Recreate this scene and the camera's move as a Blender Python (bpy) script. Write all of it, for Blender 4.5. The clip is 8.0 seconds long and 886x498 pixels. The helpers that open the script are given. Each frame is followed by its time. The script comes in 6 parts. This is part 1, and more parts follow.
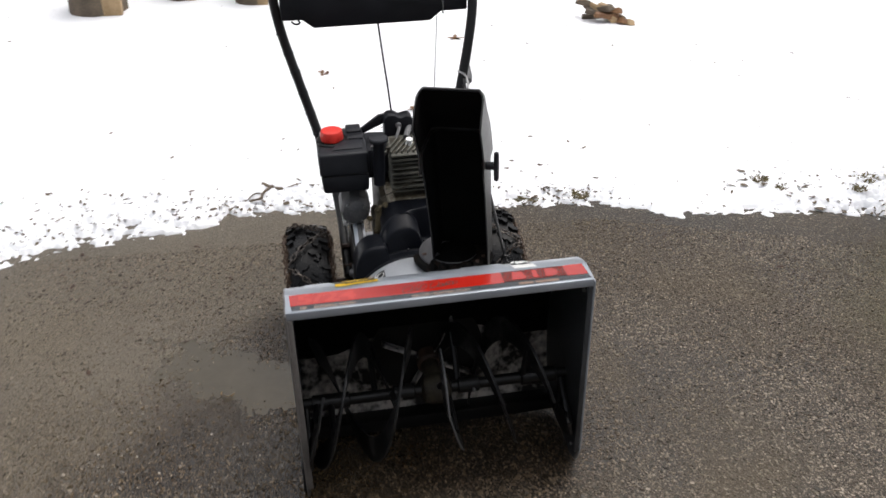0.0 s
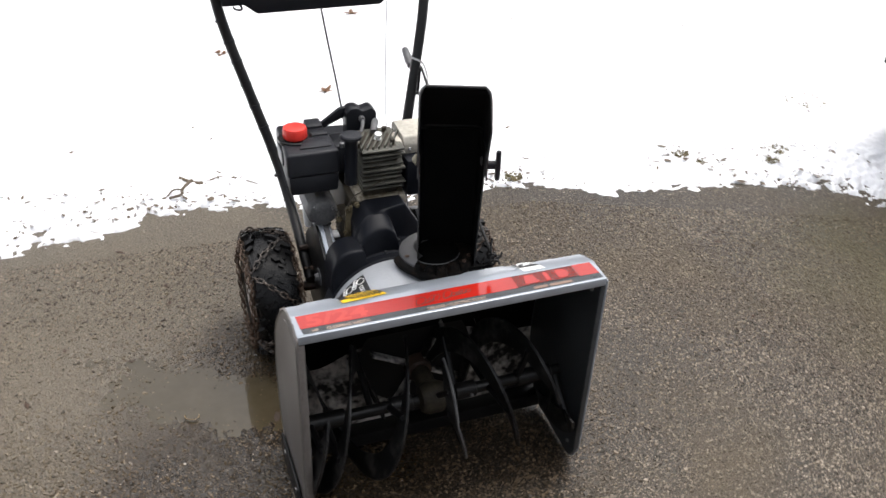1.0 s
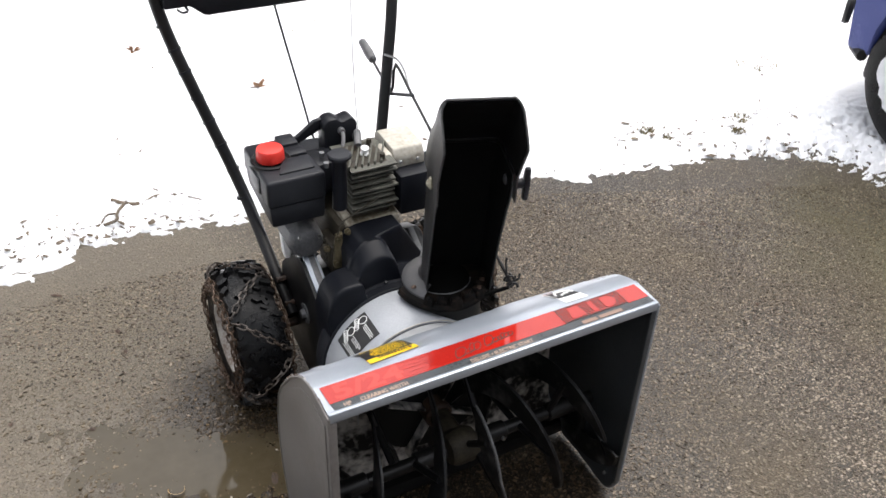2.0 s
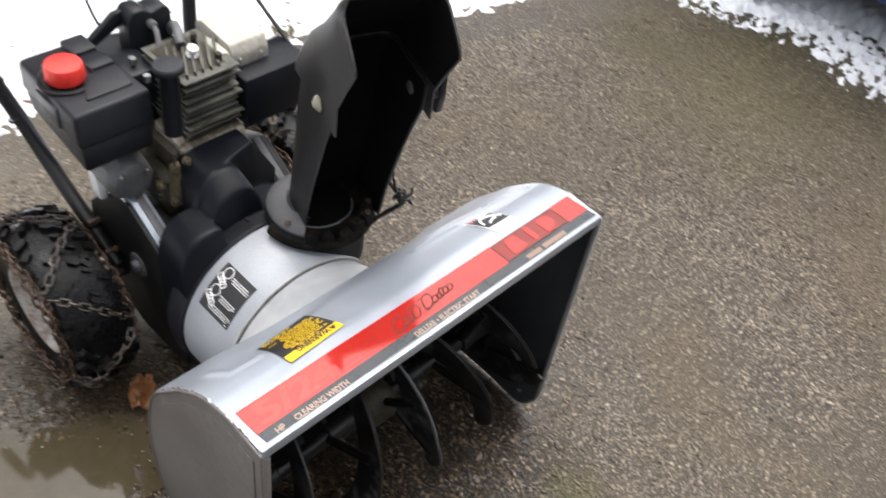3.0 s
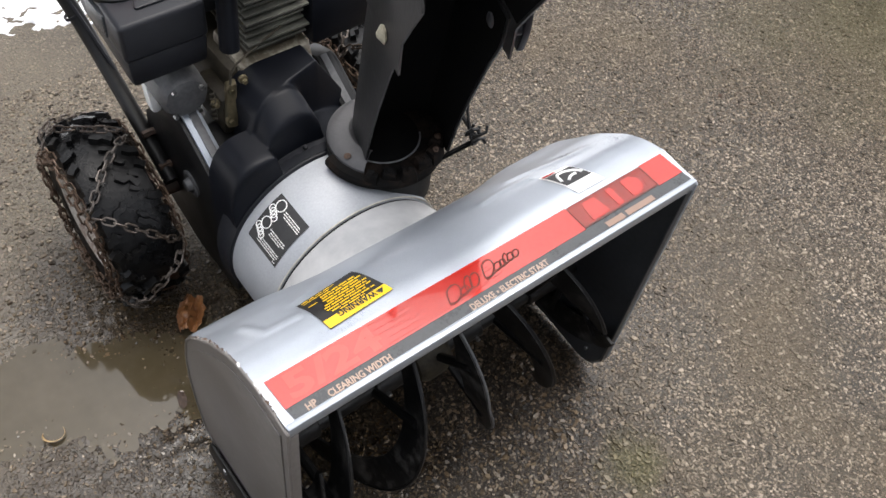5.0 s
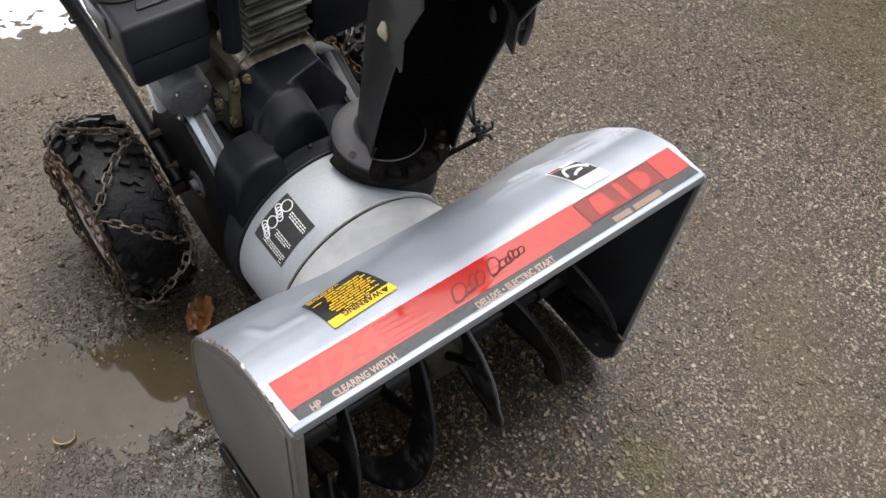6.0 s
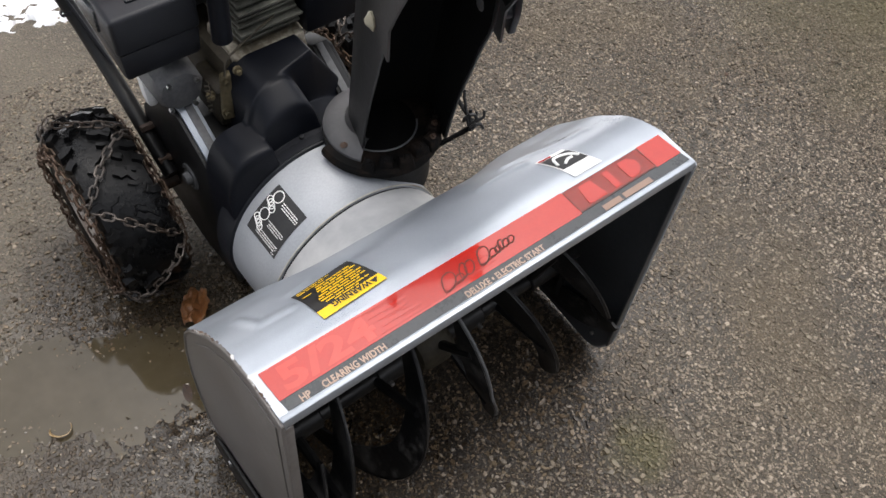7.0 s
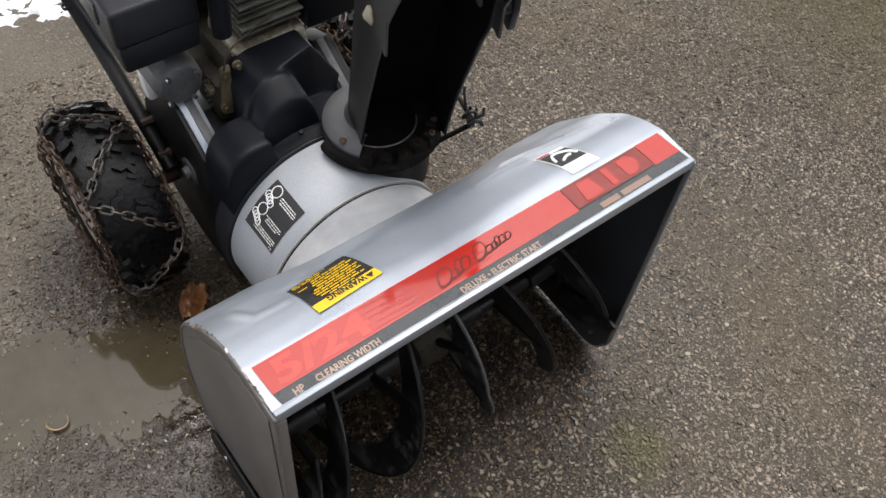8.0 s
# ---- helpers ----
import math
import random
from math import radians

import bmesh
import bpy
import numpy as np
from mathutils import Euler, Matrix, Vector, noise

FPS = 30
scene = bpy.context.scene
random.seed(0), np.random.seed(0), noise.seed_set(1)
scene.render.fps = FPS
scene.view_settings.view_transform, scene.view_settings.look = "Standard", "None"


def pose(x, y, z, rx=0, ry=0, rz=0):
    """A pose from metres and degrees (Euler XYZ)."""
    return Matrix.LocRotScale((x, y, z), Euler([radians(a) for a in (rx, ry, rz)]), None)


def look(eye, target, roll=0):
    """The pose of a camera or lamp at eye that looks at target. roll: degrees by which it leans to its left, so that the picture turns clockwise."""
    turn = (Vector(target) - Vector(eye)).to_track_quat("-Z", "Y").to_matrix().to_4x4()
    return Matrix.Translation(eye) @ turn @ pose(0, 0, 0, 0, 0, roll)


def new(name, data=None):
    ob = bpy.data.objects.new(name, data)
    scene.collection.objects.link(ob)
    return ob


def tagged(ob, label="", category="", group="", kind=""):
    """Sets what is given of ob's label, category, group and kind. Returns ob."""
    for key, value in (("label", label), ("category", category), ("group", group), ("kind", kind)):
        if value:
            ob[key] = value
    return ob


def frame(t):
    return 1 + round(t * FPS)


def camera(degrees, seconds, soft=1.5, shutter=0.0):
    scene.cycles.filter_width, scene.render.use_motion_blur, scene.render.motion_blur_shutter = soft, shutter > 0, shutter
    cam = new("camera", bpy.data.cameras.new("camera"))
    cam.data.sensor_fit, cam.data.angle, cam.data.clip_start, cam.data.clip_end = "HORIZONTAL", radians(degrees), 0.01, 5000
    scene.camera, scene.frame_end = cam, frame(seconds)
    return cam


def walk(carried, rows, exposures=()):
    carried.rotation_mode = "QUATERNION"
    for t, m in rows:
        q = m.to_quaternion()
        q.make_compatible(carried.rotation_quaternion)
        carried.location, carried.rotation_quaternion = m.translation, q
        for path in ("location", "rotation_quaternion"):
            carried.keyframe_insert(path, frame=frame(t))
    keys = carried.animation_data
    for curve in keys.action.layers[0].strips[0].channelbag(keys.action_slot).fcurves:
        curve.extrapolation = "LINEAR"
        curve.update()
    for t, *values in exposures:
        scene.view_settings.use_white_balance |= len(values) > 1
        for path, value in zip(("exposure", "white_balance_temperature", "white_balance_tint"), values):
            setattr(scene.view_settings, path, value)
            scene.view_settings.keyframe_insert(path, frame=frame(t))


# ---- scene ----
cam = camera(52.8, 8.0, shutter=0.4)
PATH = [
    (0, (-0.279, -1.453, 1.535), (0.036, 0.232, 0.506), 0.9),
    (0.2, (-0.332, -1.377, 1.541), (0.044, 0.29, 0.503), 0.9),
    (0.5, (-0.378, -1.325, 1.548), (0.062, 0.308, 0.48), 2.3),
    (0.8, (-0.468, -1.274, 1.539), (0.075, 0.319, 0.459), 4.2),
    (1, (-0.559, -1.247, 1.542), (0.078, 0.309, 0.46), 4.2),
    (1.2, (-0.646, -1.219, 1.542), (0.067, 0.307, 0.465), 3.5),
    (2.3, (-0.66, -0.764, 1.477), (0.204, 0.576, 0.269), 4.3),
    (2.5, (-0.655, -0.678, 1.46), (0.263, 0.561, 0.186), 5.0),
    (2.8, (-0.647, -0.526, 1.429), (0.436, 0.487, 0.087), 9.0),
    (3, (-0.648, -0.455, 1.416), (0.493, 0.421, 0.027), 11.0),
    (3.2, (-0.638, -0.406, 1.413), (0.538, 0.346, -0.019), 15.3),
    (3.5, (-0.602, -0.364, 1.394), (0.544, 0.301, -0.104), 19.6),
    (3.7, (-0.575, -0.355, 1.39), (0.509, 0.345, -0.139), 18.8),
    (4, (-0.549, -0.359, 1.388), (0.432, 0.412, -0.175), 14.7),
    (4.5, (-0.532, -0.36, 1.384), (0.393, 0.457, -0.19), 12.6),
    (5, (-0.524, -0.361, 1.379), (0.376, 0.487, -0.192), 11.5),
    (6.5, (-0.504, -0.367, 1.374), (0.36, 0.497, -0.21), 9.0),
    (7, (-0.498, -0.374, 1.375), (0.358, 0.48, -0.218), 8.9),
    (7.5, (-0.492, -0.378, 1.372), (0.358, 0.474, -0.225), 9.0),
    (8, (-0.492, -0.383, 1.37), (0.357, 0.479, -0.223), 9.1),
]
EXPOSURES = [(0, 0.65), (0.5, 0.73), (1, 1.1), (2.3, 1.35), (2.5, 1.78), (3, 1.45), (3.5, 1.0), (4, 1.0), (5, 1.32), (6.5, 1.1), (8, 1.03)]
walk(cam, [(t, look(eye, target, roll)) for t, eye, target, roll in PATH], EXPOSURES)

# ---- world and sun: an overcast winter day ----
world = bpy.data.worlds.new("overcast")
scene.world = world
world.use_nodes = True
wn, wl = world.node_tree.nodes, world.node_tree.links
sky = wn.new("ShaderNodeTexSky")
sky.sky_type, sky.sun_disc = "NISHITA", False
sky.sun_elevation, sky.sun_rotation, sky.dust_density = radians(72), radians(60), 5.0
grey = wn.new("ShaderNodeHueSaturation")
grey.inputs["Saturation"].default_value = 0.36
wl.new(sky.outputs[0], grey.inputs["Color"])
wl.new(grey.outputs[0], wn["Background"].inputs[0])
wn["Background"].inputs[1].default_value = 0.12
sun = new("sun", bpy.data.lights.new("sun", "SUN"))
sun.data.energy, sun.data.angle, sun.data.color = 0.76, radians(105), (1.0, 0.98, 0.965)
sun.matrix_world = look((1.2, 0.9, 5.5), (0, 0, 0))


# ---- materials ----
def material(name, color, rough=0.5, metal=0.0, second=None, scale=8.0, fine=60.0, bump=0.0, bumpscale=None, spread=(0.35, 0.65), rvar=0.1, spec=0.5):
    """A surface with two scales of colour variation, varied gloss and fine relief, in metres."""
    m = bpy.data.materials.new(name)
    m.use_nodes = True
    nt = m.node_tree
    n, l = nt.nodes, nt.links
    bsdf = n["Principled BSDF"]
    bsdf.inputs["Metallic"].default_value = metal
    bsdf.inputs["Specular IOR Level"].default_value = spec
    co = n.new("ShaderNodeTexCoord")
    big = n.new("ShaderNodeTexNoise")
    big.inputs["Scale"].default_value, big.inputs["Detail"].default_value = scale, 6
    small = n.new("ShaderNodeTexNoise")
    small.inputs["Scale"].default_value, small.inputs["Detail"].default_value = fine, 4
    l.new(co.outputs["Object"], big.inputs["Vector"])
    l.new(co.outputs["Object"], small.inputs["Vector"])
    mix = n.new("ShaderNodeMath")
    mix.operation, mix.inputs[1].default_value = "MULTIPLY_ADD", 0.35
    l.new(small.outputs["Fac"], mix.inputs[0])
    half = n.new("ShaderNodeMath")
    half.operation, half.inputs[1].default_value = "MULTIPLY", 0.65
    l.new(big.outputs["Fac"], half.inputs[0])
    l.new(half.outputs[0], mix.inputs[2])
    ramp = n.new("ShaderNodeValToRGB")
    ramp.color_ramp.elements[0].position, ramp.color_ramp.elements[1].position = spread
    b = second if second else tuple(min(1, c * 1.25) for c in color)
    ramp.color_ramp.elements[0].color, ramp.color_ramp.elements[1].color = (*color, 1), (*b, 1)
    l.new(mix.outputs[0], ramp.inputs[0])
    l.new(ramp.outputs[0], bsdf.inputs["Base Color"])
    rr = n.new("ShaderNodeMapRange")
    rr.inputs[1].default_value, rr.inputs[2].default_value = 0.3, 0.7
    rr.inputs[3].default_value, rr.inputs[4].default_value = max(0.02, rough - rvar), min(1, rough + rvar)
    l.new(mix.outputs[0], rr.inputs[0])
    l.new(rr.outputs[0], bsdf.inputs["Roughness"])
    if bump:
        bn = n.new("ShaderNodeTexNoise")
        bn.inputs["Scale"].default_value, bn.inputs["Detail"].default_value = bumpscale or fine, 5
        l.new(co.outputs["Object"], bn.inputs["Vector"])
        bp = n.new("ShaderNodeBump")
        bp.inputs["Strength"].default_value, bp.inputs["Distance"].default_value = 1.0, bump
        l.new(bn.outputs["Fac"], bp.inputs["Height"])
        l.new(bp.outputs[0], bsdf.inputs["Normal"])
    return m


def spread_mask(n, l, co, centre, low, high, wobble=0.5, freq=2.6):
    """One within a ragged patch round a centre, falling to nought outside."""
    t = n.new("ShaderNodeTexNoise")
    t.inputs["Scale"].default_value, t.inputs["Detail"].default_value, t.inputs["Roughness"].default_value = freq, 6, 0.62
    l.new(co.outputs["Object"], t.inputs["Vector"])
    half = n.new("ShaderNodeVectorMath")
    half.operation, half.inputs[1].default_value = "SUBTRACT", (0.5, 0.5, 0.5)
    l.new(t.outputs["Color"], half.inputs[0])
    shift = n.new("ShaderNodeVectorMath")
    shift.operation, shift.inputs[1].default_value = "MULTIPLY_ADD", (wobble, wobble, 0.0)
    l.new(half.outputs[0], shift.inputs[0])
    l.new(co.outputs["Object"], shift.inputs[2])
    away = n.new("ShaderNodeVectorMath")
    away.operation, away.inputs[1].default_value = "DISTANCE", centre
    l.new(shift.outputs[0], away.inputs[0])
    r = n.new("ShaderNodeMapRange")
    r.inputs[1].default_value, r.inputs[2].default_value = low, high
    r.inputs[3].default_value, r.inputs[4].default_value = 1.0, 0.0
    l.new(away.outputs["Value"], r.inputs[0])
    return r.outputs[0]


def damp_places(n, l, co):
    """Where meltwater has soaked in: in front of the machine and along the puddle."""
    top = n.new("ShaderNodeMath")
    top.operation = "MAXIMUM"
    l.new(spread_mask(n, l, co, (0.06, 0.02, 0), 0.22, 0.42, 0.5), top.inputs[0])
    l.new(spread_mask(n, l, co, (-0.40, 0.2, 0), 0.22, 0.48, 0.5), top.inputs[1])
    last = n.new("ShaderNodeMath")
    last.operation = "MAXIMUM"
    l.new(top.outputs[0], last.inputs[0])
    l.new(spread_mask(n, l, co, (-0.31, 0.62, 0), 0.10, 0.24, 0.2, 6.0), last.inputs[1])
    return last.outputs[0]


def silt_places(n, l, co, most):
    """Broad drifts of olive-brown silt washed over the driveway."""
    t = n.new("ShaderNodeTexNoise")
    t.inputs["Scale"].default_value, t.inputs["Detail"].default_value, t.inputs["Roughness"].default_value = 2.1, 8, 0.66
    l.new(co.outputs["Object"], t.inputs["Vector"])
    r = n.new("ShaderNodeMapRange")
    r.inputs[1].default_value, r.inputs[2].default_value = 0.47, 0.63
    r.inputs[3].default_value, r.inputs[4].default_value = 0.0, most
    l.new(t.outputs["Fac"], r.inputs[0])
    top = n.new("ShaderNodeMath")
    top.operation = "MAXIMUM"
    l.new(r.outputs[0], top.inputs[0])
    side = n.new("ShaderNodeMath")
    side.operation, side.inputs[1].default_value = "MULTIPLY", most
    l.new(spread_mask(n, l, co, (-1.1, 0.55, 0), 0.30, 0.62, 0.6), side.inputs[0])
    l.new(side.outputs[0], top.inputs[1])
    return top.outputs[0]


def moss_places(n, l, co):
    """Patches of olive moss among the stones."""
    both = n.new("ShaderNodeMath")
    both.operation = "MAXIMUM"
    faint = n.new("ShaderNodeMath")
    faint.operation, faint.inputs[1].default_value = "MULTIPLY", 0.5
    l.new(spread_mask(n, l, co, (1.8, 0.42, 0), 0.1, 0.62, 0.8, 5), faint.inputs[0])
    l.new(spread_mask(n, l, co, (0.256, -0.15, 0), 0.02, 0.075, 0.12, 14), both.inputs[0])
    l.new(faint.outputs[0], both.inputs[1])
    return both.outputs[0]


def wet_film(n, l, co):
    """Where a film of water stands between the stones, round the puddle."""
    return spread_mask(n, l, co, (-0.55, 0.30, 0), 0.38, 0.62, 0.5, 4.0)


def asphalt_material():
    """Worn asphalt: grey and tan stones of 4 to 8 mm set in dark binder, with brown silt and damp patches."""
    m = bpy.data.materials.new("worn_asphalt")
    m.use_nodes = True
    n, l = m.node_tree.nodes, m.node_tree.links
    bsdf = n["Principled BSDF"]
    co = n.new("ShaderNodeTexCoord")

    def voro(scale, feature="F1", rand=1.0):
        v = n.new("ShaderNodeTexVoronoi")
        v.feature = feature
        v.inputs["Scale"].default_value, v.inputs["Randomness"].default_value = scale, rand
        l.new(warp.outputs[0], v.inputs["Vector"])
        return v

    def noise_tex(scale, detail=5, rough=0.55):
        t = n.new("ShaderNodeTexNoise")
        t.inputs["Scale"].default_value, t.inputs["Detail"].default_value, t.inputs["Roughness"].default_value = scale, detail, rough
        l.new(co.outputs["Object"], t.inputs["Vector"])
        return t

    def ramp(source, *stops):
        r = n.new("ShaderNodeValToRGB")
        while len(r.color_ramp.elements) < len(stops):
            r.color_ramp.elements.new(0.5)
        for e, (p, c) in zip(r.color_ramp.elements, stops):
            e.position, e.color = p, (*c, 1)
        l.new(source, r.inputs[0])
        return r

    def mix(fac, a, b, kind="MIX", f=1.0):
        x = n.new("ShaderNodeMix")
        x.data_type, x.blend_type = "RGBA", kind
        x.inputs[0].default_value = f
        if fac is not None:
            l.new(fac, x.inputs[0])
        l.new(a, x.inputs[6])
        l.new(b, x.inputs[7])
        return x.outputs[2]

    wob = noise_tex(130, 2)
    warp = n.new("ShaderNodeVectorMath")
    warp.operation = "MULTIPLY_ADD"
    warp.inputs[1].default_value = (0.007, 0.007, 0.007)
    l.new(wob.outputs["Color"], warp.inputs[0])
    l.new(co.outputs["Object"], warp.inputs[2])

    def stones(scale, low, high, *colours):
        """Rounded stones of mixed size: their colour, and how far a place lies inside one."""
        v = voro(scale)
        v.voronoi_dimensions = "2D"
        rnd = n.new("ShaderNodeSeparateColor")
        l.new(v.outputs["Color"], rnd.inputs[0])
        size = n.new("ShaderNodeMapRange")
        size.inputs[3].default_value, size.inputs[4].default_value = low, high
        l.new(rnd.outputs[1], size.inputs[0])
        inside = n.new("ShaderNodeMath")
        inside.operation = "SUBTRACT"
        l.new(size.outputs[0], inside.inputs[0])
        l.new(v.outputs["Distance"], inside.inputs[1])
        sharp = n.new("ShaderNodeMath")
        sharp.operation, sharp.use_clamp = "MULTIPLY", True
        sharp.inputs[1].default_value = 7.0
        l.new(inside.outputs[0], sharp.inputs[0])
        return ramp(rnd.outputs[0], *colours).outputs[0], sharp.outputs[0]

    tar = ramp(noise_tex(420, 3, 0.7).outputs["Fac"], (0.34, (0.010, 0.0082, 0.006)), (0.54, (0.046, 0.038, 0.027)), (0.75, (0.105, 0.088, 0.063)))
    small, small_in = stones(250, 0.1, 0.66, (0.0, (0.03605, 0.0288, 0.02231)), (0.35, (0.103, 0.08352, 0.06305)), (0.75, (0.1802, 0.1469, 0.1115)), (1.0, (0.309, 0.2544, 0.194)))
    large, large_in = stones(125, -0.25, 0.62, (0.0, (0.0412, 0.03456, 0.0291)), (0.35, (0.103, 0.08448, 0.06596)), (0.7, (0.1802, 0.1488, 0.1164)), (0.9, (0.2987, 0.2515, 0.1988)), (1.0, (0.4532, 0.3936, 0.325)))
    speck = ramp(noise_tex(900, 2).outputs["Fac"], (0.3, (0.78, 0.78, 0.78)), (0.7, (1.15, 1.15, 1.15)))
    base = mix(small_in, tar.outputs[0], small)
    base = mix(large_in, base, large)
    base = mix(None, base, speck.outputs[0], "MULTIPLY")
    silt = silt_places(n, l, co, 0.45)
    brown = ramp(noise_tex(240, 3).outputs["Fac"], (0.3, (0.05665, 0.0432, 0.02813)), (0.7, (0.1442, 0.1104, 0.07081)))
    base = mix(silt, base, brown.outputs[0])
    damp = ramp(noise_tex(1.1, 6, 0.6).outputs["Fac"], (0.38, (0.6, 0.58, 0.55)), (0.62, (1.12, 1.09, 1.03)))
    base = mix(None, base, damp.outputs[0], "MULTIPLY")
    # pale silt over the stones on one side, with wet sheen painted into its colour; meltwater soaked in round the
    # machine
    film = spread_mask(n, l, co, (-0.8, 1.05, 0), 0.62, 1.0, 0.8)
    film_sheen = n.new("ShaderNodeMath")
    film_sheen.operation, film_sheen.inputs[1].default_value = "MULTIPLY", 0.6
    l.new(film, film_sheen.inputs[0])
    pale = ramp(noise_tex(160, 5, 0.7).outputs["Fac"], (0.3, (0.10, 0.083, 0.058)), (0.7, (0.23, 0.196, 0.146)))
    base = mix(film_sheen.outputs[0], base, pale.outputs[0])
    moss = moss_places(n, l, co)
    green = ramp(noise_tex(300, 3).outputs["Fac"], (0.3, (0.05, 0.045, 0.014)), (0.7, (0.13, 0.115, 0.04)))
    base = mix(moss, base, green.outputs[0])
    soaked = damp_places(n, l, co)
    dark = ramp(soaked, (0.0, (1, 1, 1)), (1.0, (0.36, 0.315, 0.27)))
    base = mix(None, base, dark.outputs[0], "MULTIPLY")
    l.new(base, bsdf.inputs["Base Color"])
    gloss = n.new("ShaderNodeMath")
    gloss.operation = "MULTIPLY"
    shine = n.new("ShaderNodeMapRange")
    shine.inputs[3].default_value, shine.inputs[4].default_value = 1.0, 0.9
    l.new(soaked, shine.inputs[0])
    l.new(shine.outputs[0], gloss.inputs[0])
    wet = n.new("ShaderNodeMapRange")
    wet.inputs[1].default_value, wet.inputs[2].default_value = 0.55, 1.1
    wet.inputs[3].default_value, wet.inputs[4].default_value = 0.42, 0.8
    l.new(damp.outputs[0], wet.inputs[0])
    l.new(wet.outputs[0], gloss.inputs[1])
    film_wet = n.new("ShaderNodeMapRange")
    film_wet.inputs[3].default_value, film_wet.inputs[4].default_value = 1.0, 0.42
    l.new(wet_film(n, l, co), film_wet.inputs[0])
    filmed = n.new("ShaderNodeMath")
    filmed.operation = "MULTIPLY"
    l.new(gloss.outputs[0], filmed.inputs[0])
    l.new(film_wet.outputs[0], filmed.inputs[1])
    l.new(filmed.outputs[0], bsdf.inputs["Roughness"])
    h2 = n.new("ShaderNodeMath")
    h2.operation, h2.inputs[1].default_value = "MULTIPLY_ADD", 0.45
    l.new(small_in, h2.inputs[0])
    l.new(large_in, h2.inputs[2])
    bp = n.new("ShaderNodeBump")
    bp.inputs["Strength"].default_value, bp.inputs["Distance"].default_value = 1.0, 0.003
    l.new(h2.outputs[0], bp.inputs["Height"])
    l.new(bp.outputs[0], bsdf.inputs["Normal"])
    return m


M_ASPHALT = asphalt_material()
M_SNOW = material("old_snow", (0.82, 0.83, 0.85), 0.7, second=(0.9, 0.9, 0.91), scale=3, fine=90, bump=0.004, bumpscale=60)
M_SILVER = material("silver_paint", (0.295, 0.323, 0.362), 0.34, metal=0.4, second=(0.405, 0.437, 0.482), scale=9, fine=900, rvar=0.08, bump=0.00012, bumpscale=25)
M_SILVER.node_tree.nodes["Principled BSDF"].inputs["Coat Weight"].default_value = 0.32
M_SILVER.node_tree.nodes["Principled BSDF"].inputs["Coat Roughness"].default_value = 0.12
M_DRUM = material("dull_silver_paint", (0.33, 0.345, 0.365), 0.46, metal=0.2, second=(0.43, 0.445, 0.465), scale=9, fine=300, rvar=0.08, bump=0.00015, bumpscale=40)
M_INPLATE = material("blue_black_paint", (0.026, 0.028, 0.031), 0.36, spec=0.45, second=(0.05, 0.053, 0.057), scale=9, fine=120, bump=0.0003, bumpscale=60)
M_CHUTEOUT = material("worn_black_enamel", (0.011, 0.011, 0.0115), 0.44, spec=0.4, second=(0.05, 0.048, 0.046), scale=7, fine=120, spread=(0.38, 0.68), bump=0.0003, bumpscale=160)
# near-black with the shade of deep recesses already in its colour
M_SHADEBLACK = material("shade_black", (0.003, 0.003, 0.003), 0.9, spec=0.05, second=(0.006, 0.0058, 0.0055), scale=20, fine=200)
M_FOOT = material("dull_grey_paint", (0.05, 0.05, 0.053), 0.55, second=(0.08, 0.078, 0.08), spec=0.4, scale=18, fine=160, bump=0.0003, bumpscale=200)
M_CAST = material("oily_cast_aluminium", (0.10, 0.082, 0.055), 0.5, metal=0.2, second=(0.42, 0.385, 0.315), scale=16, fine=120, spread=(0.42, 0.62), bump=0.0005)
M_THROAT = material("pale_weathered_paint", (0.4, 0.405, 0.41), 0.45, metal=0.15, second=(0.55, 0.55, 0.545), scale=11, fine=60, bump=0.0001, bumpscale=40)
# the housing's silver with smudges, darkened in colour for upright, dimmer faces
M_PLATE = material("shaded_grimy_silver", (0.118, 0.106, 0.096), 0.48, metal=0.2, second=(0.215, 0.2, 0.189), scale=5, fine=90, bump=0.0002, bumpscale=60)
M_INNER = material("scoured_inner_paint", (0.012, 0.010, 0.009), 0.5, spec=0.3, second=(0.56, 0.53, 0.49), scale=11, fine=60, spread=(0.44, 0.58), bump=0.0006, bumpscale=120)
M_BLACK = material("black_plastic", (0.0085, 0.0092, 0.0115), 0.42, spec=0.26, second=(0.017, 0.018, 0.0222), scale=12, fine=500, bump=0.0002, bumpscale=900)
M_GLOSS = material("black_enamel", (0.005, 0.005, 0.0055), 0.4, spec=0.3, second=(0.014, 0.0135, 0.013), scale=10, fine=200, bump=0.0002, bumpscale=300)
M_FLIGHT = material("scoured_black_steel", (0.006, 0.006, 0.0062), 0.42, spec=0.3, second=(0.10, 0.095, 0.09), scale=13, fine=70, spread=(0.50, 0.70), bump=0.0004, bumpscale=160)
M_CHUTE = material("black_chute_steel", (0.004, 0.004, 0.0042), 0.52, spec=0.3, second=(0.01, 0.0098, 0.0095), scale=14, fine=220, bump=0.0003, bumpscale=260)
M_RED = material("faded_red_decal", (0.35, 0.012, 0.007), 0.075, second=(0.41, 0.022, 0.013), scale=14, fine=300, spread=(0.3, 0.7), rvar=0.03, spec=0.5)
M_DEEPRED = material("deep_red_decal", (0.30, 0.012, 0.009), 0.2, spec=0.35, second=(0.36, 0.02, 0.015), scale=20, fine=300)
M_COVER = material("belt_cover_plastic", (0.0034, 0.0041, 0.0062), 0.4, spec=0.16, second=(0.0072, 0.0082, 0.0118), scale=14, fine=300, rvar=0.08, bump=0.0002, bumpscale=700)
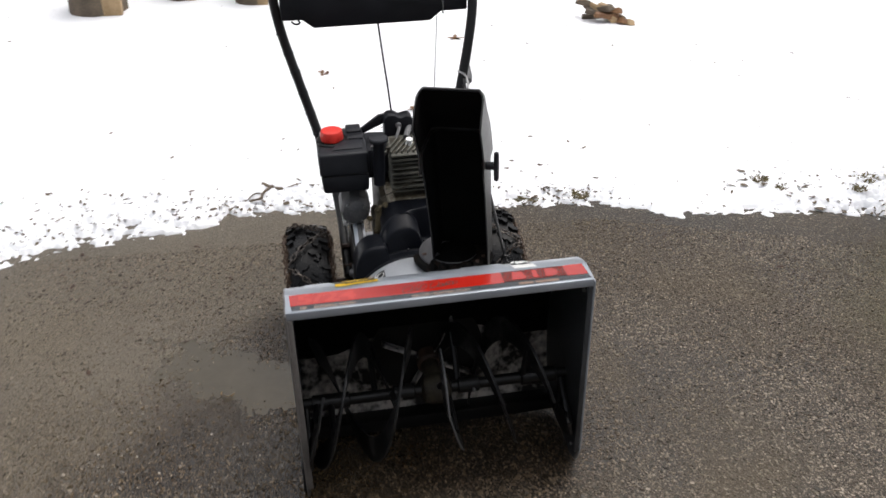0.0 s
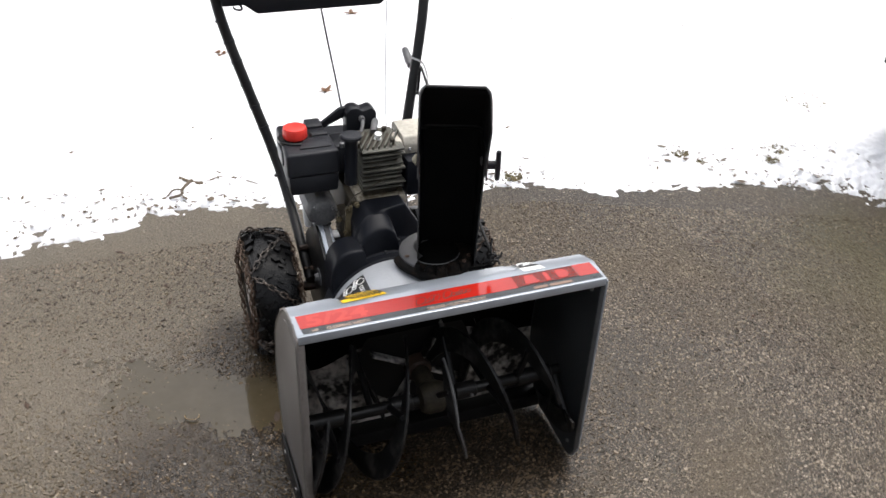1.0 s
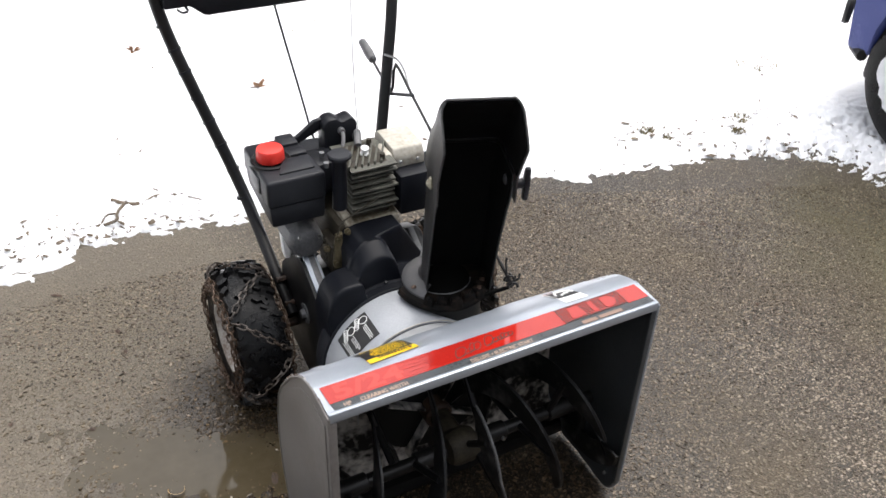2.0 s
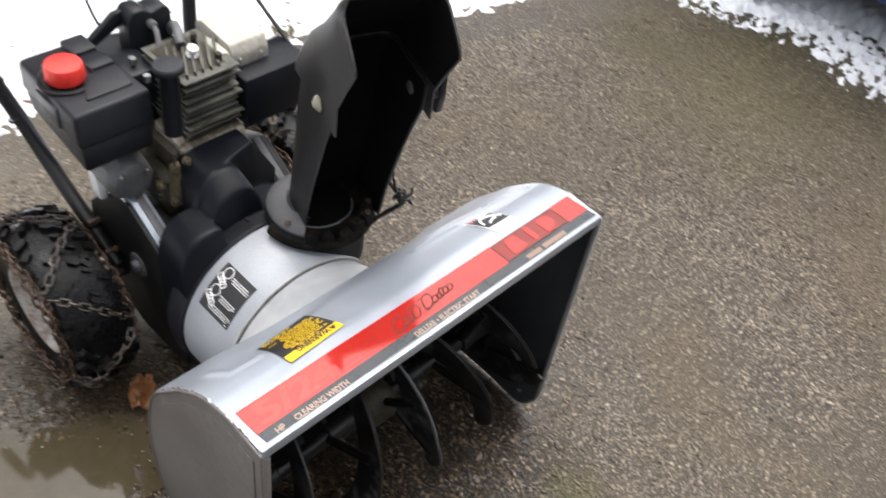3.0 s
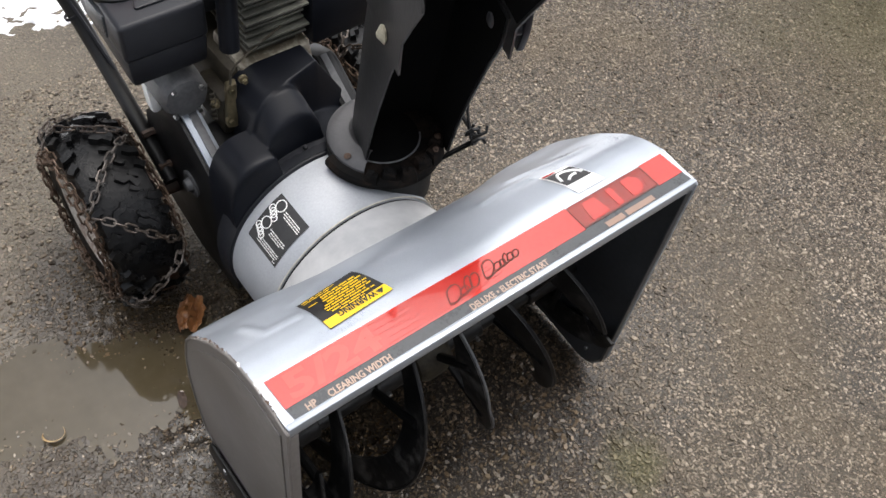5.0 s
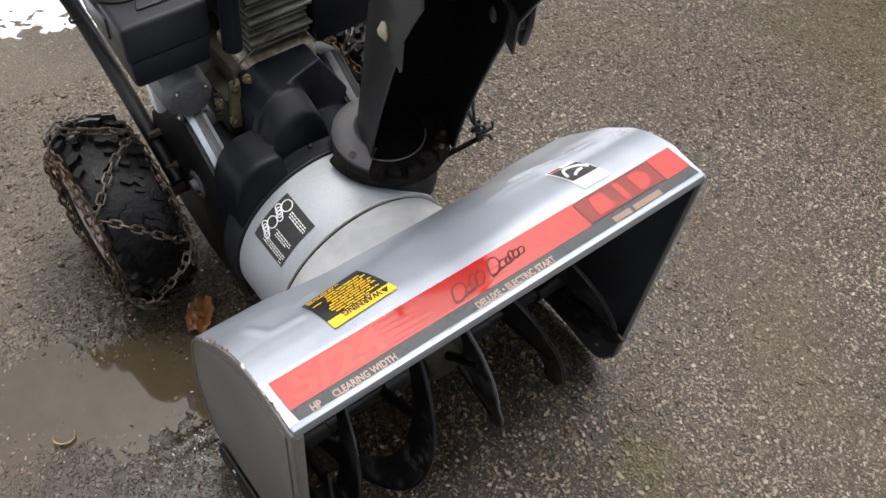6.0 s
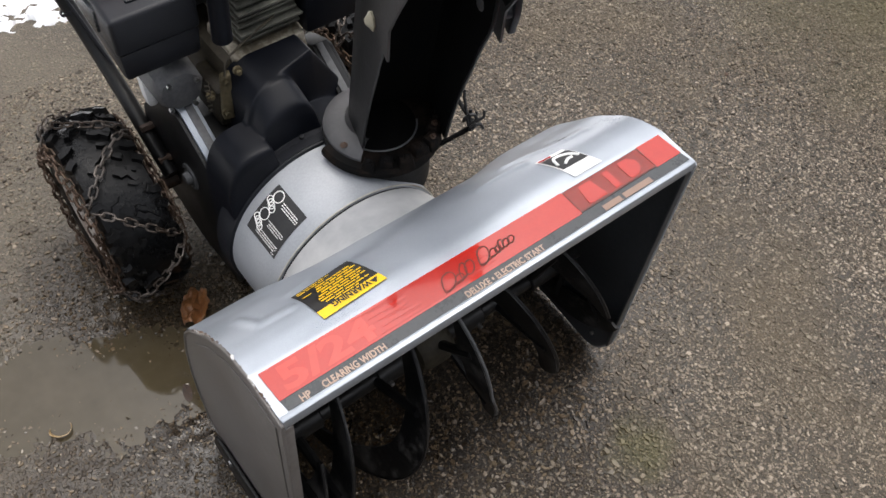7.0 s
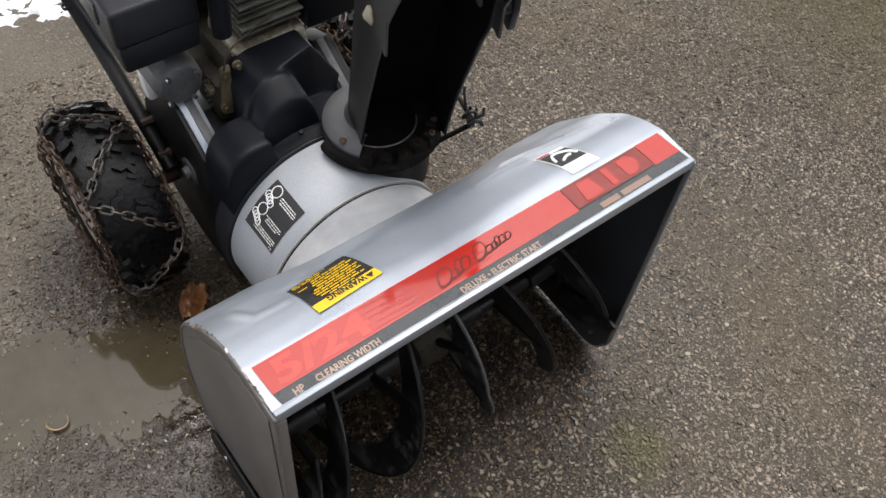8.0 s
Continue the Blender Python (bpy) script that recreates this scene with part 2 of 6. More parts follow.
M_GRIME = material("greasy_black_steel", (0.003, 0.0028, 0.0027), 0.75, spec=0.1, second=(0.022, 0.015, 0.011), scale=30, fine=160, spread=(0.45, 0.68), bump=0.0015, bumpscale=90)
M_GREYDEC = material("dark_grey_decal", (0.042, 0.046, 0.05), 0.3, spec=0.22, second=(0.066, 0.07, 0.074), scale=20, fine=300)
M_TANTXT = material("tan_lettering", (0.29, 0.205, 0.155), 0.5)
M_DARKTXT = material("dark_red_lettering", (0.035, 0.012, 0.010), 0.6, spec=0.12)
M_SCRIPT = material("grey_red_lettering", (0.085, 0.03, 0.024), 0.6, spec=0.15)
M_BARTAN = material("faded_tan_lettering", (0.20, 0.125, 0.09), 0.5)
M_LOGOLINE = material("brown_red_lines", (0.085, 0.034, 0.029), 0.3, spec=0.25)
M_GHOST = material("pale_red_lettering", (0.395, 0.026, 0.016), 0.13, spec=0.5)
M_YELLOW = material("yellow_label", (0.75, 0.46, 0.01), 0.45, second=(0.82, 0.53, 0.02), scale=20, fine=200)
M_LBLACK = material("label_black", (0.015, 0.014, 0.014), 0.45, second=(0.03, 0.03, 0.03), scale=20, fine=200)
M_WHITE = material("label_white", (0.72, 0.72, 0.70), 0.5, scale=20, fine=200)
M_CAPRED = material("red_plastic_cap", (0.62, 0.02, 0.014), 0.4, second=(0.75, 0.045, 0.03), scale=20, fine=200)
M_RUBBER = material("wet_rubber", (0.0035, 0.0035, 0.0038), 0.32, spec=0.2, second=(0.007, 0.0068, 0.0068), scale=16, fine=150, rvar=0.14, bump=0.0012, bumpscale=120)
M_CHAIN = material("rusty_chain", (0.035, 0.022, 0.014), 0.42, metal=0.5, second=(0.15, 0.13, 0.115), scale=14, fine=300, spread=(0.42, 0.6))
M_CHAINRUST = material("orange_rusty_chain", (0.034, 0.018, 0.010), 0.5, metal=0.4, second=(0.135, 0.088, 0.06), scale=16, fine=300, spread=(0.4, 0.62))
M_RUST = material("rust", (0.022, 0.012, 0.008), 0.7, second=(0.075, 0.04, 0.022), scale=25, fine=200, bump=0.0006)
M_ALU = material("dirty_aluminium", (0.042, 0.041, 0.034), 0.6, metal=0.3, second=(0.145, 0.143, 0.117), scale=22, fine=260, bump=0.0005)
M_STEEL = material("zinc_steel", (0.16, 0.16, 0.16), 0.38, metal=0.9, second=(0.5, 0.5, 0.5), scale=20, fine=200)
M_MUFF = material("muffler_shield", (0.30, 0.27, 0.215), 0.55, metal=0.2, second=(0.56, 0.535, 0.47), scale=16, fine=120)
M_GREYCAN = material("worn_grey_casting", (0.07, 0.07, 0.073), 0.5, metal=0.2, second=(0.15, 0.15, 0.15), scale=20, fine=160, bump=0.0004)
M_GREASE = material("grimy_block", (0.011, 0.009, 0.006), 0.6, spec=0.3, second=(0.06, 0.05, 0.034), scale=30, fine=160, bump=0.0008)
M_RIM = material("dirty_white_rim", (0.42, 0.39, 0.35), 0.5, second=(0.18, 0.13, 0.10), scale=20, fine=150, spread=(0.45, 0.6))
M_LEAF = material("dead_leaf", (0.13, 0.06, 0.028), 0.6, second=(0.27, 0.14, 0.06), scale=30, fine=200)
M_LEAFO = material("wet_orange_leaf", (0.13, 0.05, 0.018), 0.42, second=(0.30, 0.13, 0.045), scale=30, fine=200)
M_LEAFT = material("tan_leaf", (0.30, 0.19, 0.085), 0.5, second=(0.48, 0.34, 0.18), scale=40, fine=250)
M_BARK = material("bark", (0.07, 0.055, 0.04), 0.85, second=(0.17, 0.13, 0.09), scale=14, fine=90, bump=0.004, bumpscale=40)
M_WOOD = material("split_wood", (0.30, 0.20, 0.10), 0.7, second=(0.45, 0.32, 0.18), scale=20, fine=120, bump=0.001)
M_GRASS = material("dry_grass", (0.10, 0.085, 0.035), 0.7, second=(0.2, 0.16, 0.08), scale=20, fine=100)
M_CARBLUE = material("blue_car_paint", (0.03, 0.045, 0.17), 0.25, metal=0.3, second=(0.045, 0.06, 0.2), scale=3, fine=600)
M_CARBLACK = material("black_car_trim", (0.01, 0.01, 0.01), 0.6)
M_SHADEWALL = material("shade_wall_grey", (0.10, 0.095, 0.09), 0.7, second=(0.14, 0.13, 0.12), scale=2, fine=60)
M_BACKDROP = material("backdrop_brown", (0.035, 0.03, 0.026), 0.9, second=(0.085, 0.075, 0.065), scale=0.6, fine=4)
M_BRASS = material("tarnished_bracket", (0.06, 0.048, 0.026), 0.55, metal=0.4, second=(0.19, 0.155, 0.09), scale=30, fine=200)
M_BOLT = material("weathered_bolt", (0.22, 0.2, 0.14), 0.6, second=(0.4, 0.37, 0.28), scale=60, fine=300)
M_SLUSH = material("packed_snow", (0.75, 0.76, 0.78), 0.7, scale=20, fine=90, bump=0.006, bumpscale=40)


M_WATER = material("muddy_water", (0.047, 0.037, 0.020), 0.05, second=(0.072, 0.057, 0.035), scale=6, fine=40, rvar=0.03, spec=0.36)


def pebble_material():
    """Stones of the asphalt's surface, each with its own tone, speckled and dusted with silt."""
    m = bpy.data.materials.new("loose_stones")
    m.use_nodes = True
    n, l = m.node_tree.nodes, m.node_tree.links
    g, co = n.new("ShaderNodeNewGeometry"), n.new("ShaderNodeTexCoord")
    r = n.new("ShaderNodeValToRGB")
    for p, c in ((0.2, (0.08, 0.062, 0.046)), (0.42, (0.16, 0.131, 0.102)), (0.8, (0.262, 0.22, 0.18))):
        e = r.color_ramp.elements.new(p)
        e.color = (*c, 1)
    r.color_ramp.elements[0].color, r.color_ramp.elements[-1].color = (0.034, 0.027, 0.020, 1), (0.375, 0.325, 0.27, 1)
    l.new(g.outputs["Random Per Island"], r.inputs[0])
    grain = n.new("ShaderNodeTexNoise")
    grain.inputs["Scale"].default_value, grain.inputs["Detail"].default_value = 700, 3
    l.new(co.outputs["Object"], grain.inputs["Vector"])
    gr = n.new("ShaderNodeValToRGB")
    gr.color_ramp.elements[0].position, gr.color_ramp.elements[0].color = 0.3, (0.7, 0.69, 0.67, 1)
    gr.color_ramp.elements[1].position, gr.color_ramp.elements[1].color = 0.7, (1.2, 1.19, 1.16, 1)
    l.new(grain.outputs["Fac"], gr.inputs[0])
    stain = n.new("ShaderNodeTexNoise")
    stain.inputs["Scale"].default_value, stain.inputs["Detail"].default_value = 1.6, 7
    l.new(co.outputs["Object"], stain.inputs["Vector"])
    sr = n.new("ShaderNodeValToRGB")
    sr.color_ramp.elements[0].position, sr.color_ramp.elements[0].color = 0.38, (0.62, 0.57, 0.49, 1)
    sr.color_ramp.elements[1].position, sr.color_ramp.elements[1].color = 0.62, (1.05, 1.04, 1.0, 1)
    l.new(stain.outputs["Fac"], sr.inputs[0])
    last = r.outputs[0]
    dk = n.new("ShaderNodeValToRGB")
    dk.color_ramp.elements[0].color, dk.color_ramp.elements[1].color = (1, 1, 1, 1), (0.66, 0.59, 0.50, 1)
    soaked = damp_places(n, l, co)
    l.new(soaked, dk.inputs[0])
    water = wet_film(n, l, co)
    wd = n.new("ShaderNodeValToRGB")
    wd.color_ramp.elements[0].color, wd.color_ramp.elements[1].color = (1, 1, 1, 1), (0.76, 0.7, 0.6, 1)
    l.new(water, wd.inputs[0])
    for node in (gr, sr, dk, wd):
        x = n.new("ShaderNodeMix")
        x.data_type, x.blend_type = "RGBA", "MULTIPLY"
        x.inputs[0].default_value = 1.0
        l.new(last, x.inputs[6])
        l.new(node.outputs[0], x.inputs[7])
        last = x.outputs[2]
    coat = n.new("ShaderNodeMix")
    coat.data_type = "RGBA"
    coat.inputs[7].default_value = (0.100, 0.084, 0.054, 1)
    l.new(silt_places(n, l, co, 0.42), coat.inputs[0])
    l.new(last, coat.inputs[6])
    moss = n.new("ShaderNodeMix")
    moss.data_type = "RGBA"
    moss.inputs[7].default_value = (0.10, 0.086, 0.032, 1)
    green = n.new("ShaderNodeMath")
    green.operation, green.inputs[1].default_value = "MULTIPLY", 0.75
    l.new(moss_places(n, l, co), green.inputs[0])
    l.new(green.outputs[0], moss.inputs[0])
    l.new(coat.outputs[2], moss.inputs[6])
    last = moss.outputs[2]
    l.new(last, n["Principled BSDF"].inputs["Base Color"])
    shine = n.new("ShaderNodeMapRange")
    shine.inputs[3].default_value, shine.inputs[4].default_value = 0.62, 0.36
    l.new(soaked, shine.inputs[0])
    film_wet = n.new("ShaderNodeMapRange")
    film_wet.inputs[3].default_value, film_wet.inputs[4].default_value = 1.0, 0.5
    l.new(water, film_wet.inputs[0])
    filmed = n.new("ShaderNodeMath")
    filmed.operation = "MULTIPLY"
    l.new(shine.outputs[0], filmed.inputs[0])
    l.new(film_wet.outputs[0], filmed.inputs[1])
    l.new(filmed.outputs[0], n["Principled BSDF"].inputs["Roughness"])
    return m


M_PEBBLE = pebble_material()
M_GLASS = material("dark_car_glass", (0.01, 0.012, 0.012), 0.08)


# ---- builders ----
def part(name, bm, mat, parent=None, label="", angle=35, mats=()):
    """Links a bmesh as one mesh object under a thing or a part."""
    me = bpy.data.meshes.new(name)
    bmesh.ops.recalc_face_normals(bm, faces=bm.faces)
    bm.to_mesh(me)
    bm.free()
    for p in me.polygons:
        p.use_smooth = True
    me.set_sharp_from_angle(angle=radians(angle))
    me.materials.append(mat)
    for extra in mats:
        me.materials.append(extra)
    ob = new(name, me)
    if parent is not None:
        ob.parent = parent
    if label:
        ob["label"] = label
    return ob


def thing(name, label, category, m=None, group="", kind=""):
    ob = new(name)
    ob.empty_display_size = 0.1
    if m is not None:
        ob.matrix_world = m
    return tagged(ob, label, category, group, kind)


def bevel(bm, width, segments=2, geom=None, angle=30):
    edges = [e for e in (geom or bm.edges) if len(e.link_faces) == 2 and e.calc_face_angle(0) > radians(angle)]
    bmesh.ops.bevel(bm, geom=edges, offset=width, segments=segments, affect="EDGES", profile=0.5, clamp_overlap=True)


def box(x0, x1, y0, y1, z0, z1, bev=0.003, bm=None, seg=2):
    t = bmesh.new()
    bmesh.ops.create_cube(t, size=1, matrix=Matrix.LocRotScale(((x0 + x1) / 2, (y0 + y1) / 2, (z0 + z1) / 2), None, (abs(x1 - x0), abs(y1 - y0), abs(z1 - z0))))
    if bev:
        bevel(t, bev, seg)
    return join(bm, t)


def join(bm, other):
    """Adds other to bm, or gives other back if there is none yet."""
    if bm is None:
        return other
    me = bpy.data.meshes.new("tmp")
    other.to_mesh(me)
    other.free()
    bm.from_mesh(me)
    bpy.data.meshes.remove(me)
    return bm


def frame_at(p0, p1):
    p0, p1 = Vector(p0), Vector(p1)
    return Matrix.Translation(p0) @ (p1 - p0).to_track_quat("Z", "Y").to_matrix().to_4x4(), (p1 - p0).length


def lathe(profile, p0, p1, seg=24, bm=None, arc=None, caps=True):
    """A turned body: profile of (radius, distance) along the axis from p0 towards p1."""
    m, _ = frame_at(p0, p1)
    t = bmesh.new()
    full = arc is None
    a0, a1 = arc or (0, 2 * math.pi)
    count = seg if full else seg + 1
    rings = []
    for r, h in profile:
        rings.append([t.verts.new(m @ Vector((r * math.cos(a0 + (a1 - a0) * i / seg), r * math.sin(a0 + (a1 - a0) * i / seg), h))) for i in range(count)])
    for a, b in zip(rings, rings[1:]):
        for i in range(seg):
            j = (i + 1) % count
            t.faces.new((a[i], a[j], b[j], b[i]))
    if full and caps:
        for ring in (rings[0], rings[-1]):
            t.faces.new(ring)
    return join(bm, t)


def cyl(p0, p1, r, seg=16, bev=0.0, bm=None):
    h = (Vector(p1) - Vector(p0)).length
    b = min(bev, r * 0.5, h * 0.4)
    prof = [(r - b, 0), (r, b), (r, h - b), (r - b, h)] if b else [(r, 0), (r, h)]
    return lathe(prof, p0, p1, seg, bm)


def tube(points, r, seg=10, bm=None, closed=False, round_by=0):
    """A round bar along points, its corners rounded."""
    pts = [Vector(p) for p in points]
    for _ in range(round_by):
        out = [] if closed else [pts[0]]
        n = len(pts)
        for i in range(n if closed else n - 1):
            a, b = pts[i], pts[(i + 1) % n]
            out += [a.lerp(b, 0.25), a.lerp(b, 0.75)]
        if not closed:
            out.append(pts[-1])
        pts = out
    t = bmesh.new()
    rings, up, n = [], None, len(pts)
    for i, p in enumerate(pts):
        a = pts[i - 1] if (i or closed) else p
        b = pts[(i + 1) % n] if (i < n - 1 or closed) else p
        d = (b - a).normalized()
        if up is None:
            up = d.orthogonal().normalized()
        up = (up - d * up.dot(d)).normalized()
        side = d.cross(up)
        rings.append([t.verts.new(p + r * (math.cos(2 * math.pi * k / seg) * up + math.sin(2 * math.pi * k / seg) * side)) for k in range(seg)])
    for i in range(n if closed else n - 1):
        a, b = rings[i], rings[(i + 1) % n]
        for k in range(seg):
            t.faces.new((a[k], a[(k + 1) % seg], b[(k + 1) % seg], b[k]))
    if not closed:
        t.faces.new(rings[0])
        t.faces.new(rings[-1])
    return join(bm, t)


def prism(poly, axis, a, b, bev=0.002, bm=None, seg=2):
    """A polygon pushed along an axis from a to b; poly in the other two axes, in xyz order."""
    t = bmesh.new()

    def at(p, v):
        c = list(p)
        c.insert("xyz".index(axis), v)
        return c

    lo, hi = [t.verts.new(at(p, a)) for p in poly], [t.verts.new(at(p, b)) for p in poly]
    n = len(poly)
    t.faces.new(lo)
    t.faces.new(hi[::-1])
    for i in range(n):
        t.faces.new((lo[i], lo[(i + 1) % n], hi[(i + 1) % n], hi[i]))
    bmesh.ops.recalc_face_normals(t, faces=t.faces)
    if bev:
        bevel(t, bev, seg)
    return join(bm, t)


def sheet(f, us, vs, thick=0.0, bm=None):
    """A bent sheet: f(u, v) over the grid, with a back face at the given thickness."""
    t = bmesh.new()
    grid = [[t.verts.new(f(u, v)) for v in vs] for u in us]
    faces = [t.faces.new((grid[i][j], grid[i + 1][j], grid[i + 1][j + 1], grid[i][j + 1])) for i in range(len(us) - 1) for j in range(len(vs) - 1)]
    bmesh.ops.recalc_face_normals(t, faces=faces)
    if thick:
        bmesh.ops.solidify(t, geom=t.faces[:], thickness=thick)
    return join(bm, t)


def spaced(a, b, n):
    return [a + (b - a) * i / (n - 1) for i in range(n)]


def rounded(poly, r, steps=4):
    """A polygon with its corners rounded; r is one radius or one for each corner."""
    out, n = [], len(poly)
    for i, p in enumerate(poly):
        p, a, b = Vector(p), Vector(poly[i - 1]), Vector(poly[(i + 1) % n])
        rr = r[i] if isinstance(r, (list, tuple)) else r
        if rr <= 0:
            out.append(tuple(p))
            continue
        da, db = (a - p), (b - p)
        k = min(rr, da.length * 0.45, db.length * 0.45)
        s, e = p + da.normalized() * k, p + db.normalized() * k
        for j in range(steps + 1):
            q = j / steps
            out.append(tuple((1 - q) ** 2 * s + 2 * q * (1 - q) * p + q * q * e))
    return out


def lettering(text, width, height):
    """The built-in font as flat mesh, its lower left at the origin, of that width and height."""
    cu = bpy.data.curves.new("letters", "FONT")
    cu.body, cu.extrude, cu.resolution_u, cu.offset = text, 0.0, 3, 0.034
    tmp = new("letters", cu)
    me = bpy.data.meshes.new_from_object(tmp.evaluated_get(bpy.context.evaluated_depsgraph_get()))
    bpy.data.objects.remove(tmp)
    t = bmesh.new()
    t.from_mesh(me)
    bpy.data.meshes.remove(me)
    xs, ys = [v.co.x for v in t.verts], [v.co.y for v in t.verts]
    x0, y0, sx, sy = min(xs), min(ys), width / (max(xs) - min(xs)), height / (max(ys) - min(ys))
    for v in t.verts:
        v.co = Vector(((v.co.x - x0) * sx, (v.co.y - y0) * sy, 0))
    return t


def slab(corners, bev=0.006, seg=2, bm=None):
    """A six-sided block from four lower and four upper corners, each in turning order."""
    t = bmesh.new()
    v = [t.verts.new(c) for c in corners]
    for f in ((0, 1, 2, 3), (4, 5, 6, 7), (0, 1, 5, 4), (1, 2, 6, 5), (2, 3, 7, 6), (3, 0, 4, 7)):
        t.faces.new([v[i] for i in f])
    bmesh.ops.recalc_face_normals(t, faces=t.faces)
    bevel(t, bev, seg)
    return join(bm, t)


# ---- ground, driveway, snow ----
EDGE_X = (-6.0, -1.9, -1.27, -1.0, -0.77, -0.43, -0.21, -0.05, 0.47, 0.68, 0.88, 1.05, 1.3, 1.6, 1.96, 2.3, 9.0)
EDGE_Y = (1.0, 1.13, 1.25, 1.33, 1.38, 1.37, 1.345, 1.325, 1.29, 1.275, 1.25, 1.165, 1.125, 1.105, 0.94, 0.7, -4.0)
SIDE_Y = (-8.0, -1.0, -0.1, 0.014, 0.39, 0.6, 0.94, 1.2)
SIDE_X = (1.6, 1.85, 1.97, 2.03, 2.12, 2.07, 1.96, 1.8)


def snow_depth(x, y):
    """The snow's surface over the driveway; below nought where the asphalt is bare."""
    d = max(y - np.interp(x, EDGE_X, EDGE_Y), (x - np.interp(y, SIDE_Y, SIDE_X)) if y < 1.3 else -9)
    d += 0.05 * noise.noise((x * 3.1, y * 3.1, 0.3)) + 0.03 * noise.noise((x * 9, y * 9, 2.1))
    left, right = min(1, max(0, (-x - 0.5) / 0.25)), min(1, max(0, (x - 1.6) / 0.3))
    d += 0.095 * left + 0.01 * right + 0.018 * noise.noise((x * 24, y * 24, 9.0))
    lace = max(left, 0.35 + 0.5 * math.exp(-((x - 0.5) / 0.3) ** 2) + 0.75 * math.exp(-((x + 0.25) / 0.28) ** 2))
    patch = noise.noise((x * 22, y * 34, 5.0)) + 0.7 * noise.noise((x * 55, y * 75, 1.0))
    side = min(1, max(0, (abs(x - 0.5) - 0.9) / 0.5))
    thin = math.exp(-max(d, 0) / (0.09 + 0.02 * side + 0.13 * lace + 0.15 * right))
    h = 0.045 * (1 - math.exp(-max(d, 0) / 0.35)) + 0.012 * math.tanh(d / 0.03) - (0.013 + 0.004 * side + 0.03 * lace + 0.034 * right) * thin * max(0, patch + 0.08 + 0.2 * lace + 0.34 * right)
    h += 0.012 * noise.noise((x * 2.3, y * 2.3, 8.0)) * min(1, max(d, 0) * 2) + 0.003 * noise.noise((x * 17, y * 17, 3.0)) * min(1, max(d, 0) * 6)
    strip = min(1, max(0, (0.5 - y) / 0.2)) * min(1, max(0, (y + 0.3) / 0.2)) * min(1, max(0, (x - 1.6) / 0.2))
    h -= strip * (0.026 * max(0, patch + 0.12 + 0.5 * noise.noise((x * 95, y * 95, 6.0))) + 0.3 * max(0, 0.1 - abs(d - 0.31)))
    return h if d > -0.15 else -0.03


def snow_cover():
    """One sheet of snow, fine along its ragged edge and coarse far off."""
    xs = spaced(-14, -2.4, 30)[:-1] + spaced(-2.4, -1.7, 40)[:-1] + spaced(-1.7, -0.4, 210)[:-1] + spaced(-0.4, 0.9, 170)[:-1] + spaced(0.9, 1.5, 60)[:-1] + spaced(1.5, 2.4, 190)[:-1] + spaced(2.4, 2.9, 20) + spaced(2.9, 16, 34)[1:]
    ys = spaced(-9, -0.6, 30)[:-1] + spaced(-0.6, -0.1, 30)[:-1] + spaced(-0.1, 0.95, 180)[:-1] + spaced(0.95, 1.65, 120)[:-1] + spaced(1.65, 2.2, 36) + spaced(2.2, 4.8, 60)[1:] + spaced(4.8, 30, 26)[1:]
    t = bmesh.new()
    depth = {}
    grid = []
    for x in xs:
        row = []
        for y in ys:
            h = snow_depth(x, y)
            v = t.verts.new((x, y, max(h, -0.02)))
            depth[v] = h
            row.append(v)
        grid.append(row)
    for i in range(len(xs) - 1):
        for j in range(len(ys) - 1):
            q = (grid[i][j], grid[i + 1][j], grid[i + 1][j + 1], grid[i][j + 1])
            if max(depth[v] for v in q) > -0.012:
                t.faces.new(q)
    bmesh.ops.delete(t, geom=[v for v in t.verts if not v.link_faces], context="VERTS")
    return t


t = bmesh.new()
bmesh.ops.create_grid(t, x_segments=8, y_segments=8, size=1500)
ground = tagged(part("ground", t, M_SNOW), "snow-covered flat ground reaching the horizon", "ground", kind="structure")
ground.location.z = -0.06


def road_height(x, y):
    """Slight waves, and a shallow basin with gritty banks beside the machine."""
    p, q = x + 0.42, y - 0.475
    d = math.hypot((-0.85 * p + 0.53 * q) / 0.30, (0.53 * p + 0.85 * q) / 0.145)
    dip = math.exp(-d * d * 1.2)
    rough = 0.0018 * noise.noise((x * 11, y * 11, 4)) + 0.0014 * noise.noise((x * 34, y * 34, 7)) + 0.0010 * noise.noise((x * 90, y * 90, 2))
    bank = math.exp(-((x + 0.33) ** 2 + (y - 0.61) ** 2) / 0.0121) + math.exp(-((x + 0.335) ** 2 + (y - 0.29) ** 2) / 0.0064)
    rough += bank * (0.0030 * noise.noise((x * 60, y * 60, 5)) + 0.0014 * noise.noise((x * 130, y * 130, 3)))
    return 0.0025 * noise.noise((x * 1.7, y * 1.7, 0)) - 0.0075 * dip + 0.0030 * bank + rough * min(1, 1.4 * math.exp(-d * d * 0.35))


